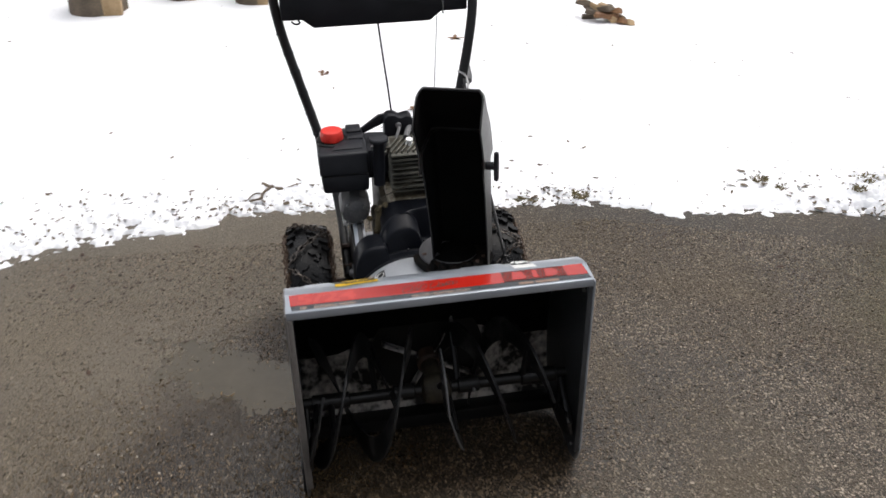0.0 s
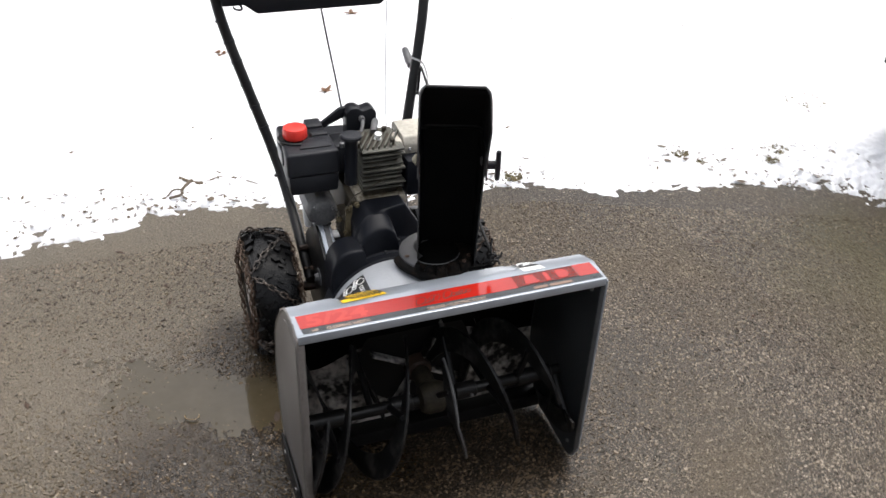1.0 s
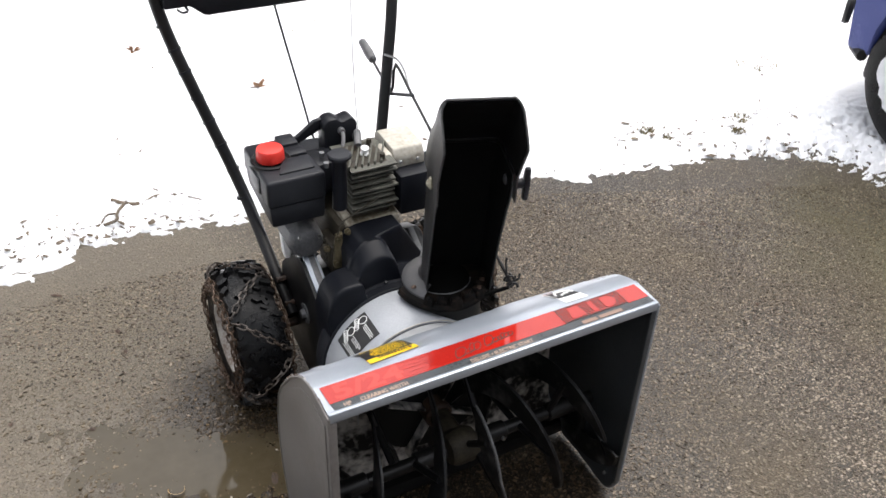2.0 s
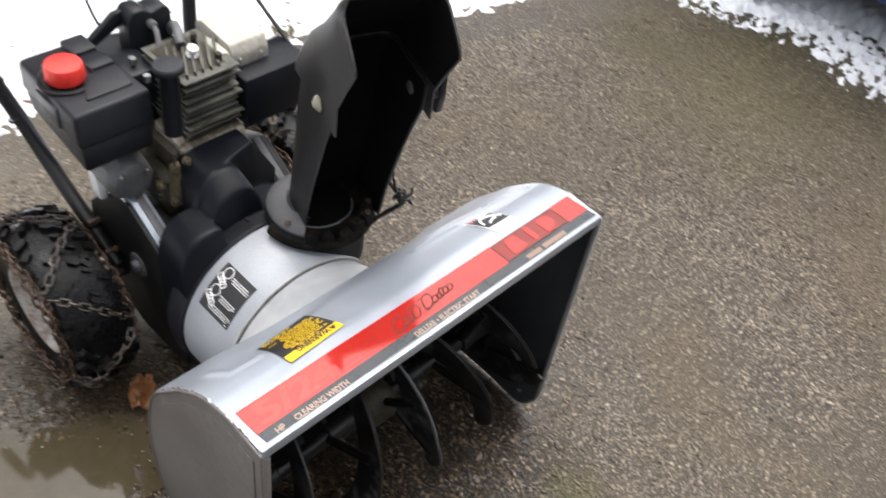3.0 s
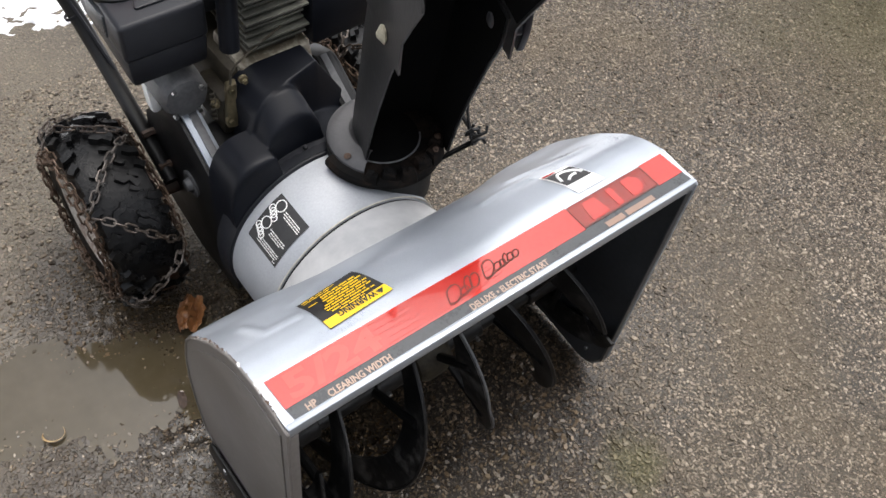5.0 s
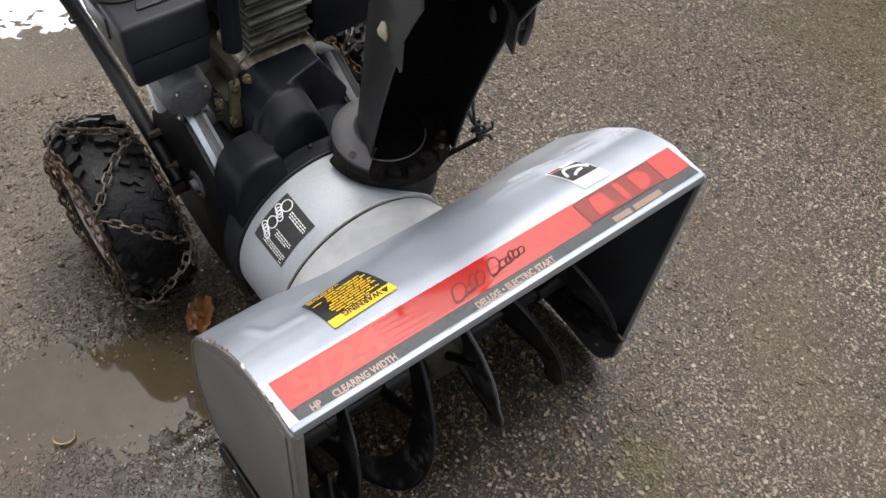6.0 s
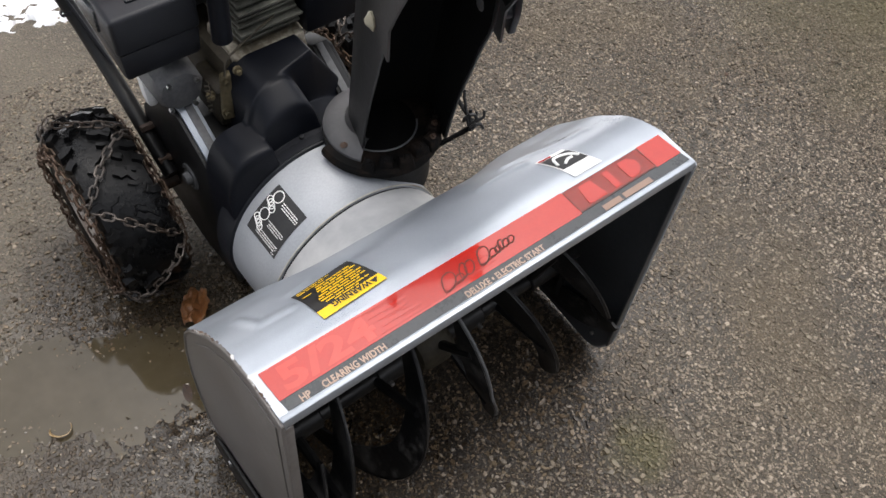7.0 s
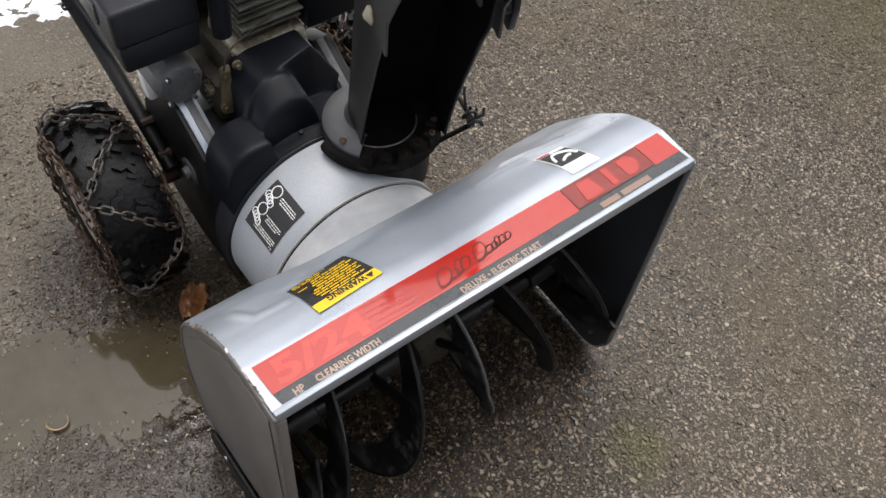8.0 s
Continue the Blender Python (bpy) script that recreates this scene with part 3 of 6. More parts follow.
t = bmesh.new()
gx = spaced(-7, -1.1, 30)[:-1] + spaced(-1.1, 0.0, 170) + spaced(0.0, 4.2, 40)[1:]
gy = spaced(-9, -0.1, 44)[:-1] + spaced(-0.1, 1.1, 180) + spaced(1.1, 2.0, 10)[1:]
grid = [[t.verts.new((x, y, road_height(x, y))) for y in gy] for x in gx]
for i in range(len(gx) - 1):
    for j in range(len(gy) - 1):
        t.faces.new((grid[i][j], grid[i + 1][j], grid[i + 1][j + 1], grid[i][j + 1]))
edge = bmesh.ops.extrude_edge_only(t, edges=[e for e in t.edges if e.is_boundary])
for v in (g for g in edge["geom"] if isinstance(g, bmesh.types.BMVert)):
    v.co.z = -0.08
driveway = tagged(part("driveway", t, M_ASPHALT), "worn grey-brown asphalt driveway with exposed stones", "driveway", kind="structure")
snow = tagged(part("snow", snow_cover(), M_SNOW, angle=80), "thin melting white snow with a ragged edge on asphalt", "snow", kind="structure")


def blob(cx, cy, rx, ry, seed, z, n=64, wob=0.3):
    """A flat irregular outline, filled."""
    t = bmesh.new()
    mid = t.verts.new((cx, cy, z))
    ring = []
    for i in range(n):
        a = 2 * math.pi * i / n
        k = 1 + wob * noise.noise((math.cos(a) * 1.6 + seed, math.sin(a) * 1.6, seed)) + wob * 0.5 * noise.noise((math.cos(a) * 5, math.sin(a) * 5 + seed, seed))
        ring.append(t.verts.new((cx + rx * k * math.cos(a), cy + ry * k * math.sin(a), z)))
    for i in range(n):
        t.faces.new((mid, ring[i], ring[(i + 1) % n]))
    return t


puddle = tagged(part("puddle", blob(-0.45, 0.47, 0.40, 0.40, 3.0, -0.0030), M_WATER), "shallow brown puddle on asphalt beside the wheel", "puddle", kind="structure")

# stones of the asphalt's surface: flat-topped, of uneven size, each standing a little proud
random.seed(31)
CELL = 0.0063
verts, faces = [], []
PENT = [(math.cos(i * math.tau / 5), math.sin(i * math.tau / 5)) for i in range(5)]
for i in range(int(3.45 / CELL)):
    for j in range(int(1.75 / CELL)):
        x, y = -1.2 + (i + random.random()) * CELL, -0.56 + (j + random.random()) * CELL
        if y > 1.45 - 0.35 * max(0, x) or y < -0.75 - 0.5 * x or y < -0.1 and x < 0.1 and x < -0.1 - y or x > 1.5 and y > 1.1 - 0.6 * (x - 1.5):
            continue
        wear = noise.noise((x * 2.1, y * 2.1, 6.0)) + 0.5 * noise.noise((x * 7, y * 7, 1.0)) - 0.5 * min(1, max(0, (-0.1 - x) / 0.4)) * min(1, max(0, (y - 0.25) / 0.3))
        fade = min(1, (x + 1.25) / 0.3, (2.3 - x) / 0.35, (y + 0.6) / 0.3)
        pool = math.exp(-((x + 0.48) ** 2 + (y - 0.38) ** 2) / 0.06)
        if random.random() > (0.92 + 0.6 * wear) * fade * (1 - 0.5 * pool) or snow_depth(x, y) > 0.002:
            continue
        k = random.random()
        s = 0.0021 + 0.0022 * k + 0.0026 * k ** 8
        s *= 1 - 0.22 * pool
        if random.random() < 0.05 * math.exp(-((x - 0.12) ** 2 + (y + 0.05) ** 2) / 0.04):
            s *= random.uniform(1.4, 2.3)
        lift = s * random.uniform(0.12, 0.5)
        z, n0, a, e = road_height(x, y), len(verts), random.uniform(0, math.tau), random.uniform(0.34, 0.8)
        ca, sa = math.cos(a), math.sin(a)
        tilt = random.uniform(-0.24, 0.24), random.uniform(-0.24, 0.24)
        top = []
        for c, d in PENT:
            q = s * random.uniform(0.75, 1.3)
            u, v = q * c, q * d * e
            dx, dy = u * ca - v * sa, u * sa + v * ca
            verts.append((x + dx, y + dy, z - 0.0012))
            top.append((x + 0.78 * dx, y + 0.78 * dy, z + lift + tilt[0] * dx + tilt[1] * dy))
        verts += top
        faces.append((n0 + 5, n0 + 6, n0 + 7, n0 + 8, n0 + 9))
        faces += [(n0 + m, n0 + (m + 1) % 5, n0 + 5 + (m + 1) % 5, n0 + 5 + m) for m in range(5)]
me = bpy.data.meshes.new("loose_grit")
me.from_pydata(verts, [], faces)
me.materials.append(M_PEBBLE)
tagged(new("loose_grit", me), "tan and grey grit standing proud of worn asphalt", "grit", kind="stuff")
# out-of-view wall, added to hold back light from the south
tagged(part("shade_wall_south", box(-9, 9, -6.3, -6.05, -0.08, 3.6, 0.01), M_SHADEWALL), "plain grey wall added out of view to dim light from the south", "wall", kind="structure")

# out-of-view dark screen, added so that low reflections come out darker
tagged(part("backdrop", box(-40, 40, 16, 16.3, -0.1, 8.5, 0.05), M_BACKDROP), "dark backdrop added out of view to darken low reflections", "woods", kind="structure")

# ---- the snow blower ----
ROLL = 1.7
blower = thing("snow_blower", "silver and red two-stage snow blower on wet asphalt", "snow blower", pose(0.011, 0.003, 0, 0, -ROLL, 0))
HALF = 0.3125
END_Y = (-0.004, 0.054, 0.059, 0.09, 0.118, 0.166, 0.198, 0.229, 0.255, 0.273, 0.281, 0.276, 0.262, 0.24)
END_Z = (0.541, 0.5403, 0.5402, 0.532, 0.518, 0.476, 0.438, 0.403, 0.36, 0.29, 0.21, 0.14, 0.08, 0.04)
MID_Y = (-0.004, 0.054, 0.059, 0.08, 0.117, 0.145, 0.18, 0.21, 0.232, 0.248, 0.256, 0.256, 0.256, 0.24)
MID_Z = (0.541, 0.5403, 0.5402, 0.537, 0.520, 0.500, 0.464, 0.422, 0.38, 0.335, 0.27, 0.16, 0.08, 0.04)


RIDGES = ([(-0.276, 0.156), (-0.266, 0.120), (-0.224, 0.118)], [(-0.21, 0.150), (-0.19, 0.156)], [(0.066, 0.138), (0.105, 0.142), (0.148, 0.138)], [(0.135, 0.162), (0.165, 0.160), (0.212, 0.146), (0.262, 0.142)])


def ridge(x, y):
    """Height of the soft ridges pressed into the housing's top."""
    best = 9.0
    for line in RIDGES:
        for (ax, ay), (bx, by) in zip(line, line[1:]):
            k = min(1, max(0, ((x - ax) * (bx - ax) + (y - ay) * (by - ay)) / ((bx - ax) ** 2 + (by - ay) ** 2)))
            best = min(best, math.hypot(x - ax - k * (bx - ax), y - ay - k * (by - ay)))
    q = max(0, 1 - best / 0.011)
    return 0.0030 * q * q * (3 - 2 * q)


def along(v, row):
    """A smooth curve through the stations of a section; the strip behind the lip stays straight."""
    i = min(int(v), len(row) - 2)
    q = v - i
    if i < 2:
        return row[i] + (row[i + 1] - row[i]) * q
    a, b, c, d = row[i - 1], row[i], row[i + 1], row[min(i + 2, len(row) - 1)]
    m0, m1 = ((c - a) / 2 if i > 2 else (c - b) * 0.8), (d - b) / 2
    return (2 * q ** 3 - 3 * q * q + 1) * b + (q ** 3 - 2 * q * q + q) * m0 + (3 * q * q - 2 * q ** 3) * c + (q ** 3 - q * q) * m1


def skin(x, v):
    """The auger housing's sheet: v runs from the lip over the top and down the back."""
    s = min(1, max(0, (abs(x) - 0.12) / 0.11))
    s = s * s * (3 - 2 * s)
    y, z = (1 - s) * along(v, MID_Y) + s * along(v, END_Y), (1 - s) * along(v, MID_Z) + s * along(v, END_Z)
    return Vector((x, y, z + (ridge(x, y) if 2.5 < v < 7 else 0)))


def skin_z(x, y):
    """Height of the housing's top over a place."""
    vs = spaced(0, 9, 181)
    pts = [skin(x, v) for v in vs]
    return float(np.interp(y, [p.y for p in pts], [p.z for p in pts]))


XS = spaced(-HALF, HALF, 221)
VS = [0, 0.5, 1, 1.5, 2] + spaced(2.2, 6.4, 43) + [6.5, 7, 7.5, 8, 8.5, 9, 9.5, 10, 10.5, 11, 12, 13]
housing = part("auger_housing", sheet(skin, XS, VS, 0.0), M_SILVER, blower, "silver painted sheet steel")
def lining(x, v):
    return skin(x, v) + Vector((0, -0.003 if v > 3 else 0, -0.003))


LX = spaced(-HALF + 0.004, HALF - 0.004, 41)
# upper lining: the shade inside the housing is put into its black
part("shaded_lining", sheet(lining, LX, [v for v in VS if 0.5 <= v <= 10], 0.0), M_SHADEBLACK, housing, "black inner face")
part("scoured_lining", sheet(lining, LX, [v for v in VS if v >= 10], 0.0), M_INNER, housing, "inner face scoured to bare metal")
part("lip", box(-HALF, HALF, -0.0085, -0.0005, 0.5235, 0.542, 0.002), M_SILVER, housing)
part("scraper_bar", box(-HALF, HALF, 0.2, 0.243, 0.014, 0.05, 0.003), M_GLOSS, blower)

PLATE = rounded([(-0.008, 0.535), (-0.003, 0.055), (0.026, 0.003), (0.2, 0.02)] + [(y - 0.0015, z - 0.0015) for y, z in zip(END_Y[12:0:-1], END_Z[12:0:-1])], [0.002, 0.035, 0.03, 0.03] + [0.012] * 12, 4)


def scaled(poly, k, centre=(0.13, 0.27)):
    return [(centre[0] + (a - centre[0]) * k, centre[1] + (b - centre[1]) * k) for a, b in poly]


for side in (-1, 1):
    a, b = side * (HALF - 0.002), side * (HALF + 0.0015)
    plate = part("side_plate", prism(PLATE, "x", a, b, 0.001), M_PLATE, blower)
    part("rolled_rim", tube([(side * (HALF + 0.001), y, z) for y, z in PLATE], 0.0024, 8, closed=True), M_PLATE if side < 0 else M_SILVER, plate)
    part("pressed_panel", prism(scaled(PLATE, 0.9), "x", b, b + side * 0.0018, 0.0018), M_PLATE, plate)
    part("inner_face", prism(scaled(PLATE, 0.985), "x", a, a - side * 0.002, 0), M_INPLATE, plate, "black inner face")
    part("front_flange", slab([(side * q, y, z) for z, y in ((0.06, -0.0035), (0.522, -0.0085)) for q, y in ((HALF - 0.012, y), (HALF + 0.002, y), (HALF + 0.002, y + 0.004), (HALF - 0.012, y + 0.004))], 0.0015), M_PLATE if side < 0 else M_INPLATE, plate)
    shoe = part("skid_shoe", prism(rounded([(0.05, 0.0), (0.21, 0.0), (0.25, 0.03), (0.235, 0.085), (0.06, 0.085), (0.02, 0.03)], 0.012), "x", side * (HALF + 0.006), side * (HALF + 0.011), 0.0015), M_GLOSS, plate)
    for y, z in ((0.075, 0.062), (0.19, 0.062)):
        part("bolt", cyl((side * (HALF + 0.004), y, z), (side * (HALF + 0.0135), y, z), 0.006, 6, 0.001), M_STEEL, plate)
part("skirt_bolt", cyl((HALF - 0.004, 0.036, 0.05), (HALF - 0.010, 0.036, 0.05), 0.004, 8, 0.001), M_STEEL, blower)
part("skirt_bolt", cyl((HALF - 0.004, 0.03, 0.49), (HALF - 0.011, 0.03, 0.49), 0.004, 8, 0.001), M_STEEL, blower)


random.seed(52)
for k in range(30):
    y = 0.01 + 0.2 * random.random()
    z = float(np.interp(y, END_Y, END_Z)) + 0.0012
    t = bmesh.new()
    ring = [t.verts.new((-HALF - 0.0015 + 0.0025 * random.random() + r * 0.5 * math.cos(a), y + r * math.sin(a) * 1.6, z + 0.0006 * random.random())) for a, r in ((i * math.tau / 7, random.uniform(0.0009, 0.0034)) for i in range(7))]
    t.faces.new(ring)
    part("paint_chip", t, (M_PLATE, M_RUST, M_RUST, M_PLATE, M_RUST, M_STEEL)[k % 6], housing)

# decals on the sloping strip above the lip
SLOPE = math.atan2(-0.0007, 0.058)
STRIP = 1.05


def on_strip(bm, x, y, lift=0.0006):
    m = Matrix.Translation((x, STRIP * y * math.cos(SLOPE) - 0.004, 0.541 + STRIP * y * math.sin(SLOPE))) @ pose(0, 0, 0, math.degrees(SLOPE), 0, 0) @ Matrix.Translation((0, 0, lift)) @ Matrix.Diagonal((1, STRIP, 1, 1))
    bm.transform(m)
    return bm


def flat(poly, thick=0.0003):
    t = bmesh.new()
    lo = [t.verts.new((x, y, 0)) for x, y in poly]
    hi = [t.verts.new((x, y, thick)) for x, y in poly]
    t.faces.new(hi)
    for i in range(len(poly)):
        t.faces.new((lo[i], lo[(i + 1) % len(poly)], hi[(i + 1) % len(poly)], hi[i]))
    return t


part("grey_band", on_strip(flat([(-0.300, 0.0035), (0.308, 0.0035), (0.306, 0.019), (-0.302, 0.019)]), 0, 0), M_GREYDEC, housing, "dark grey decal band")
stripe = part("red_stripe", on_strip(flat([(-0.302, 0.0175), (0.129, 0.0175), (0.129, 0.0555), (-0.304, 0.0555)]), 0, 0, 0.001), M_RED, housing, "faded red decal stripe")
part("red_stripe_end", on_strip(flat([(0.262, 0.0175), (0.3065, 0.0175), (0.3045, 0.0555), (0.262, 0.0555)]), 0, 0, 0.001), M_RED, housing)
for k in range(16):
    x0, x1, y0 = -0.19 + 0.011 * ((k * 5) % 7) + 0.02 * (1 - k / 15), -0.05 + 0.010 * ((k * 7) % 5), 0.0205 + 0.0022 * k
    part("hatch_line", on_strip(flat([(x0, y0 + 0.0005), (x1, y0), (x1 + 0.01, y0 + 0.0006), (x1, y0 + 0.0014), (x0, y0 + 0.0011)]), 0, 0, 0.0013), M_DEEPRED, housing)
logo = part("logo_panel", on_strip(flat([(0.129, 0.019), (0.262, 0.019), (0.262, 0.054), (0.129, 0.054)]), 0, 0, 0.001), M_RED, housing, "red logo block ruled with dark lines")
for k in range(11):
    part("logo_line", on_strip(flat([(0.131, 0.0203 + 0.00305 * k), (0.26, 0.0203 + 0.00305 * k), (0.26, 0.0217 + 0.00305 * k), (0.131, 0.0217 + 0.00305 * k)]), 0, 0, 0.0014), M_LOGOLINE, housing)
for q in (((0.1295, 0.0185), (0.262, 0.0185), (0.262, 0.0197), (0.1295, 0.0197)), ((0.1295, 0.0533), (0.262, 0.0533), (0.262, 0.0545), (0.1295, 0.0545)), ((0.1295, 0.0185), (0.1307, 0.0185), (0.1307, 0.0545), (0.1295, 0.0545)), ((0.2608, 0.0185), (0.262, 0.0185), (0.262, 0.0545), (0.2608, 0.0545))):
    part("logo_border", on_strip(flat(q), 0, 0, 0.0016), M_LOGOLINE, housing)
for shape, r in (([(0.147, 0.023), (0.178, 0.023), (0.173, 0.050), (0.152, 0.050)], 0.003), ([(0.193, 0.023), (0.203, 0.023), (0.203, 0.050), (0.193, 0.050)], 0.002), ([(0.220, 0.023), (0.236, 0.023), (0.246, 0.031), (0.246, 0.042), (0.236, 0.050), (0.220, 0.050)], 0.004)):
    part("logo_shape", on_strip(flat(rounded(shape, r, 3)), 0, 0, 0.0018), M_RED, housing)
part("lettering_hp", on_strip(lettering("HP", 0.0125, 0.0088), -0.283, 0.0035, 0.001), M_TANTXT, housing, "tan letters HP")
part("lettering_clearing_width", on_strip(lettering("CLEARING WIDTH", 0.081, 0.0088), -0.256, 0.0035, 0.001), M_TANTXT, housing, "tan letters CLEARING WIDTH")
part("lettering_electric_start", on_strip(lettering("DELUXE \u2022 ELECTRIC START", 0.119, 0.0088), -0.0625, 0.0035, 0.001), M_TANTXT, housing, "tan letters DELUXE ELECTRIC START")
part("numeral_lettering", on_strip(lettering("5/24", 0.118, 0.031), -0.289, 0.021, 0.0016), M_GHOST, housing, "pale red numerals 5/24")
x = 0.157
for w in (0.03, 0.049):
    part("writing_bar", on_strip(flat([(x, 0.0045), (x + w, 0.0045), (x + w, 0.0125), (x, 0.0125)]), 0, 0, 0.001), M_BARTAN, housing)
    x += w + 0.005
# flowing emblem strokes, as plain loops of uneven height
for x0, loops in ((-0.076, ((0.017, 0.021), (0.010, 0.010), (0.008, 0.019), (0.011, 0.017))), (-0.019, ((0.015, 0.021), (0.009, 0.010), (0.007, 0.009), (0.006, 0.013), (0.008, 0.010), (0.008, 0.009)))):
    pts, x = [], x0
    for w, h in loops:
        base = 0.0225 + 0.11 * (x - x0) + 0.10 * (x0 + 0.076)
        for k in range(13):
            a = math.tau * k / 12 - 2.2
            pts.append((x + w * 0.5 + 0.62 * w * math.cos(a) + 0.25 * h * math.sin(a), base + 0.5 * h + 0.5 * h * math.sin(a) - (0.004 if h > 0.02 and k > 9 else 0), 0))
        x += w * 1.02
    part("emblem_outline", on_strip(tube([(a, b, -0.0012) for a, b, c in pts], 0.0022, 6, round_by=1), 0, 0, 0.0006), M_DARKTXT, housing)
    part("emblem_stroke", on_strip(tube(pts, 0.0013, 6, round_by=1), 0, 0, 0.0006), M_SCRIPT, housing)


def on_top(corners, us, vs, lift=0.0012):
    """A label laid on the housing's bent top: corners (x, y) back left, back right, front right, front left."""
    bl, br, fr, fl = (Vector(c) for c in corners)

    def f(u, v):
        p = bl.lerp(br, u).lerp(fl.lerp(fr, u), v)
        return Vector((p.x, p.y, skin_z(p.x, p.y) + lift))

    return sheet(f, us, vs)


YEL = ((-0.214, 0.137), (-0.131, 0.145), (-0.121, 0.076), (-0.209, 0.072))
label = part("warning_label", on_top(YEL, spaced(0, 1, 9), spaced(0, 1, 9)), M_LBLACK, housing, "black and yellow warning label")
part("yellow_band", on_top(YEL, spaced(0, 1, 9), spaced(0.79, 1, 4), 0.002), M_YELLOW, housing)
random.seed(4)


def word_rows(place, rows, words=(0.03, 0.1), gap=0.014):
    """Rows of small unreadable words: place(a0, a1, b0, b1) lays one word, rows of (start, end, low, high)."""
    bm = None
    for a0, a1, b0, b1 in rows:
        a = a0
        while a < a1 - 0.02:
            e = min(a1, a + random.uniform(*words))
            bm = join(bm, place(a, e, b0, b1))
            a = e + gap
    return bm


ROWS = [(0.05, 0.62, 0.05, 0.075), (0.05, 0.5, 0.11, 0.135), (0.3, 0.93, 0.185, 0.22), (0.28, 0.95, 0.26, 0.295), (0.05, 0.2, 0.27, 0.295), (0.25, 0.9, 0.335, 0.37), (0.28, 0.95, 0.41, 0.445), (0.2, 0.9, 0.48, 0.51), (0.16, 0.93, 0.545, 0.575), (0.16, 0.8, 0.61, 0.64), (0.2, 0.9, 0.68, 0.71), (0.3, 0.7, 0.74, 0.765)]
bars = part("writing_bars", word_rows(lambda a, e, b0, b1: on_top(YEL, [a, e], [b0, b1], 0.0026), ROWS, (0.08, 0.2), 0.02), M_YELLOW, housing, "rows of yellow writing")
tagged(bars, kind="stuff")
w = lettering("WARNING", 0.052, 0.0095)
for v in w.verts:
    x, y = -0.139 - v.co.x, 0.0885 - v.co.y
    v.co = Vector((x, y, skin_z(x, y) + 0.0028))
part("lettering_warning", w, M_LBLACK, housing, "black letters WARNING")
part("warning_mark", on_top(((-0.139, 0.086), (-0.128, 0.087), (-0.1335, 0.078), (-0.1335, 0.078)), [0, 1], [0, 0.98], 0.0028), M_LBLACK, housing)

ARR = ((0.152, 0.124), (0.198, 0.122), (0.211, 0.064), (0.163, 0.064))
part("hazard_label", on_top(ARR, spaced(0, 1, 7), spaced(0, 1, 7)), M_WHITE, housing, "small black and white hazard label")
part("hazard_field", on_top(ARR, spaced(0.04, 0.96, 7), spaced(0.12, 0.68, 7), 0.002), M_LBLACK, housing)
part("hazard_head", on_top(ARR, spaced(0.04, 0.5, 5), spaced(0.03, 0.1, 2), 0.002), M_DEEPRED, housing)
for (u0, v0), (u1, v1) in (((0.12, 0.5), (0.35, 0.22)), ((0.35, 0.22), (0.75, 0.3)), ((0.75, 0.3), (0.88, 0.5)), ((0.3, 0.55), (0.7, 0.45))):
    bl, br, fr, fl = (Vector(c) for c in ARR)
    q = [bl.lerp(br, u).lerp(fl.lerp(fr, u), v) for u, v in ((u0, v0), ((u0 + u1) / 2, (v0 + v1) / 2 - 0.05), (u1, v1))]
    part("hazard_figure", tube([(p.x, p.y, skin_z(p.x, p.y) + 0.002) for p in q], 0.0022, 6, round_by=2), M_WHITE, housing)

# ---- impeller drum ----
DZ = 0.215
drum = part("impeller_drum", lathe([(0.153, 0), (0.153, 0.036), (0.149, 0.038), (0.149, 0.040), (0.157, 0.041), (0.158, 0.043), (0.158, 0.19), (0.152, 0.202)], (0, 0.26, DZ), (0, 1, DZ), 64), M_DRUM, blower)
drum.location.x = -0.007
part("drum_rim", lathe([(0.158, 0), (0.1625, 0.002), (0.165, 0.03), (0.16, 0.046)], (0, 0.419, DZ), (0, 1, DZ), 64), M_BLACK, drum)


def on_drum(bm_poly_u, bm_poly_v, a0, a1, y0, y1, lift=0.001):
    """A label round the drum: angles from straight up towards -x, in degrees."""
    def f(u, v):
        a, r = radians(a0 + (a1 - a0) * u), 0.158 + lift
        return Vector((-r * math.sin(a), y0 + (y1 - y0) * v, DZ + r * math.cos(a)))
    return sheet(f, bm_poly_u, bm_poly_v)


def throat(u, v):
    """The sloping sheet between the drum's seam and the back of the housing."""
    a = radians(-80 + 160 * u)
    y = 0.2975 if v else 0.0
    while y > 0.2:
        r = 0.1545 + 0.28 * (0.2975 - y)
        x, z = -0.007 - r * math.sin(a), DZ + r * math.cos(a)
        pts = [skin(x, k) for k in spaced(3, 11, 17)]
        if y <= float(np.interp(-z, [-p.z for p in pts], [p.y for p in pts])) - 0.002:
            break
        y -= 0.002
    y = 0.2975 + (y - 0.2975) * v if v else 0.2975
    r = 0.1545 + 0.28 * (0.2975 - y)
    return Vector((-0.007 - r * math.sin(a), y, DZ + r * math.cos(a)))


part("drum_throat", sheet(throat, spaced(0, 1, 33), [0, 0.5, 1]), M_THROAT, blower, "pale weathered sheet steel throat")
part("drum_edge", tube([(-0.1577 * math.sin(radians(a)), 0.3015, DZ + 0.1577 * math.cos(radians(a))) for a in range(-84, 85, 4)], 0.0013, 6), M_MUFF, drum, "chipped cream edge of the drum")

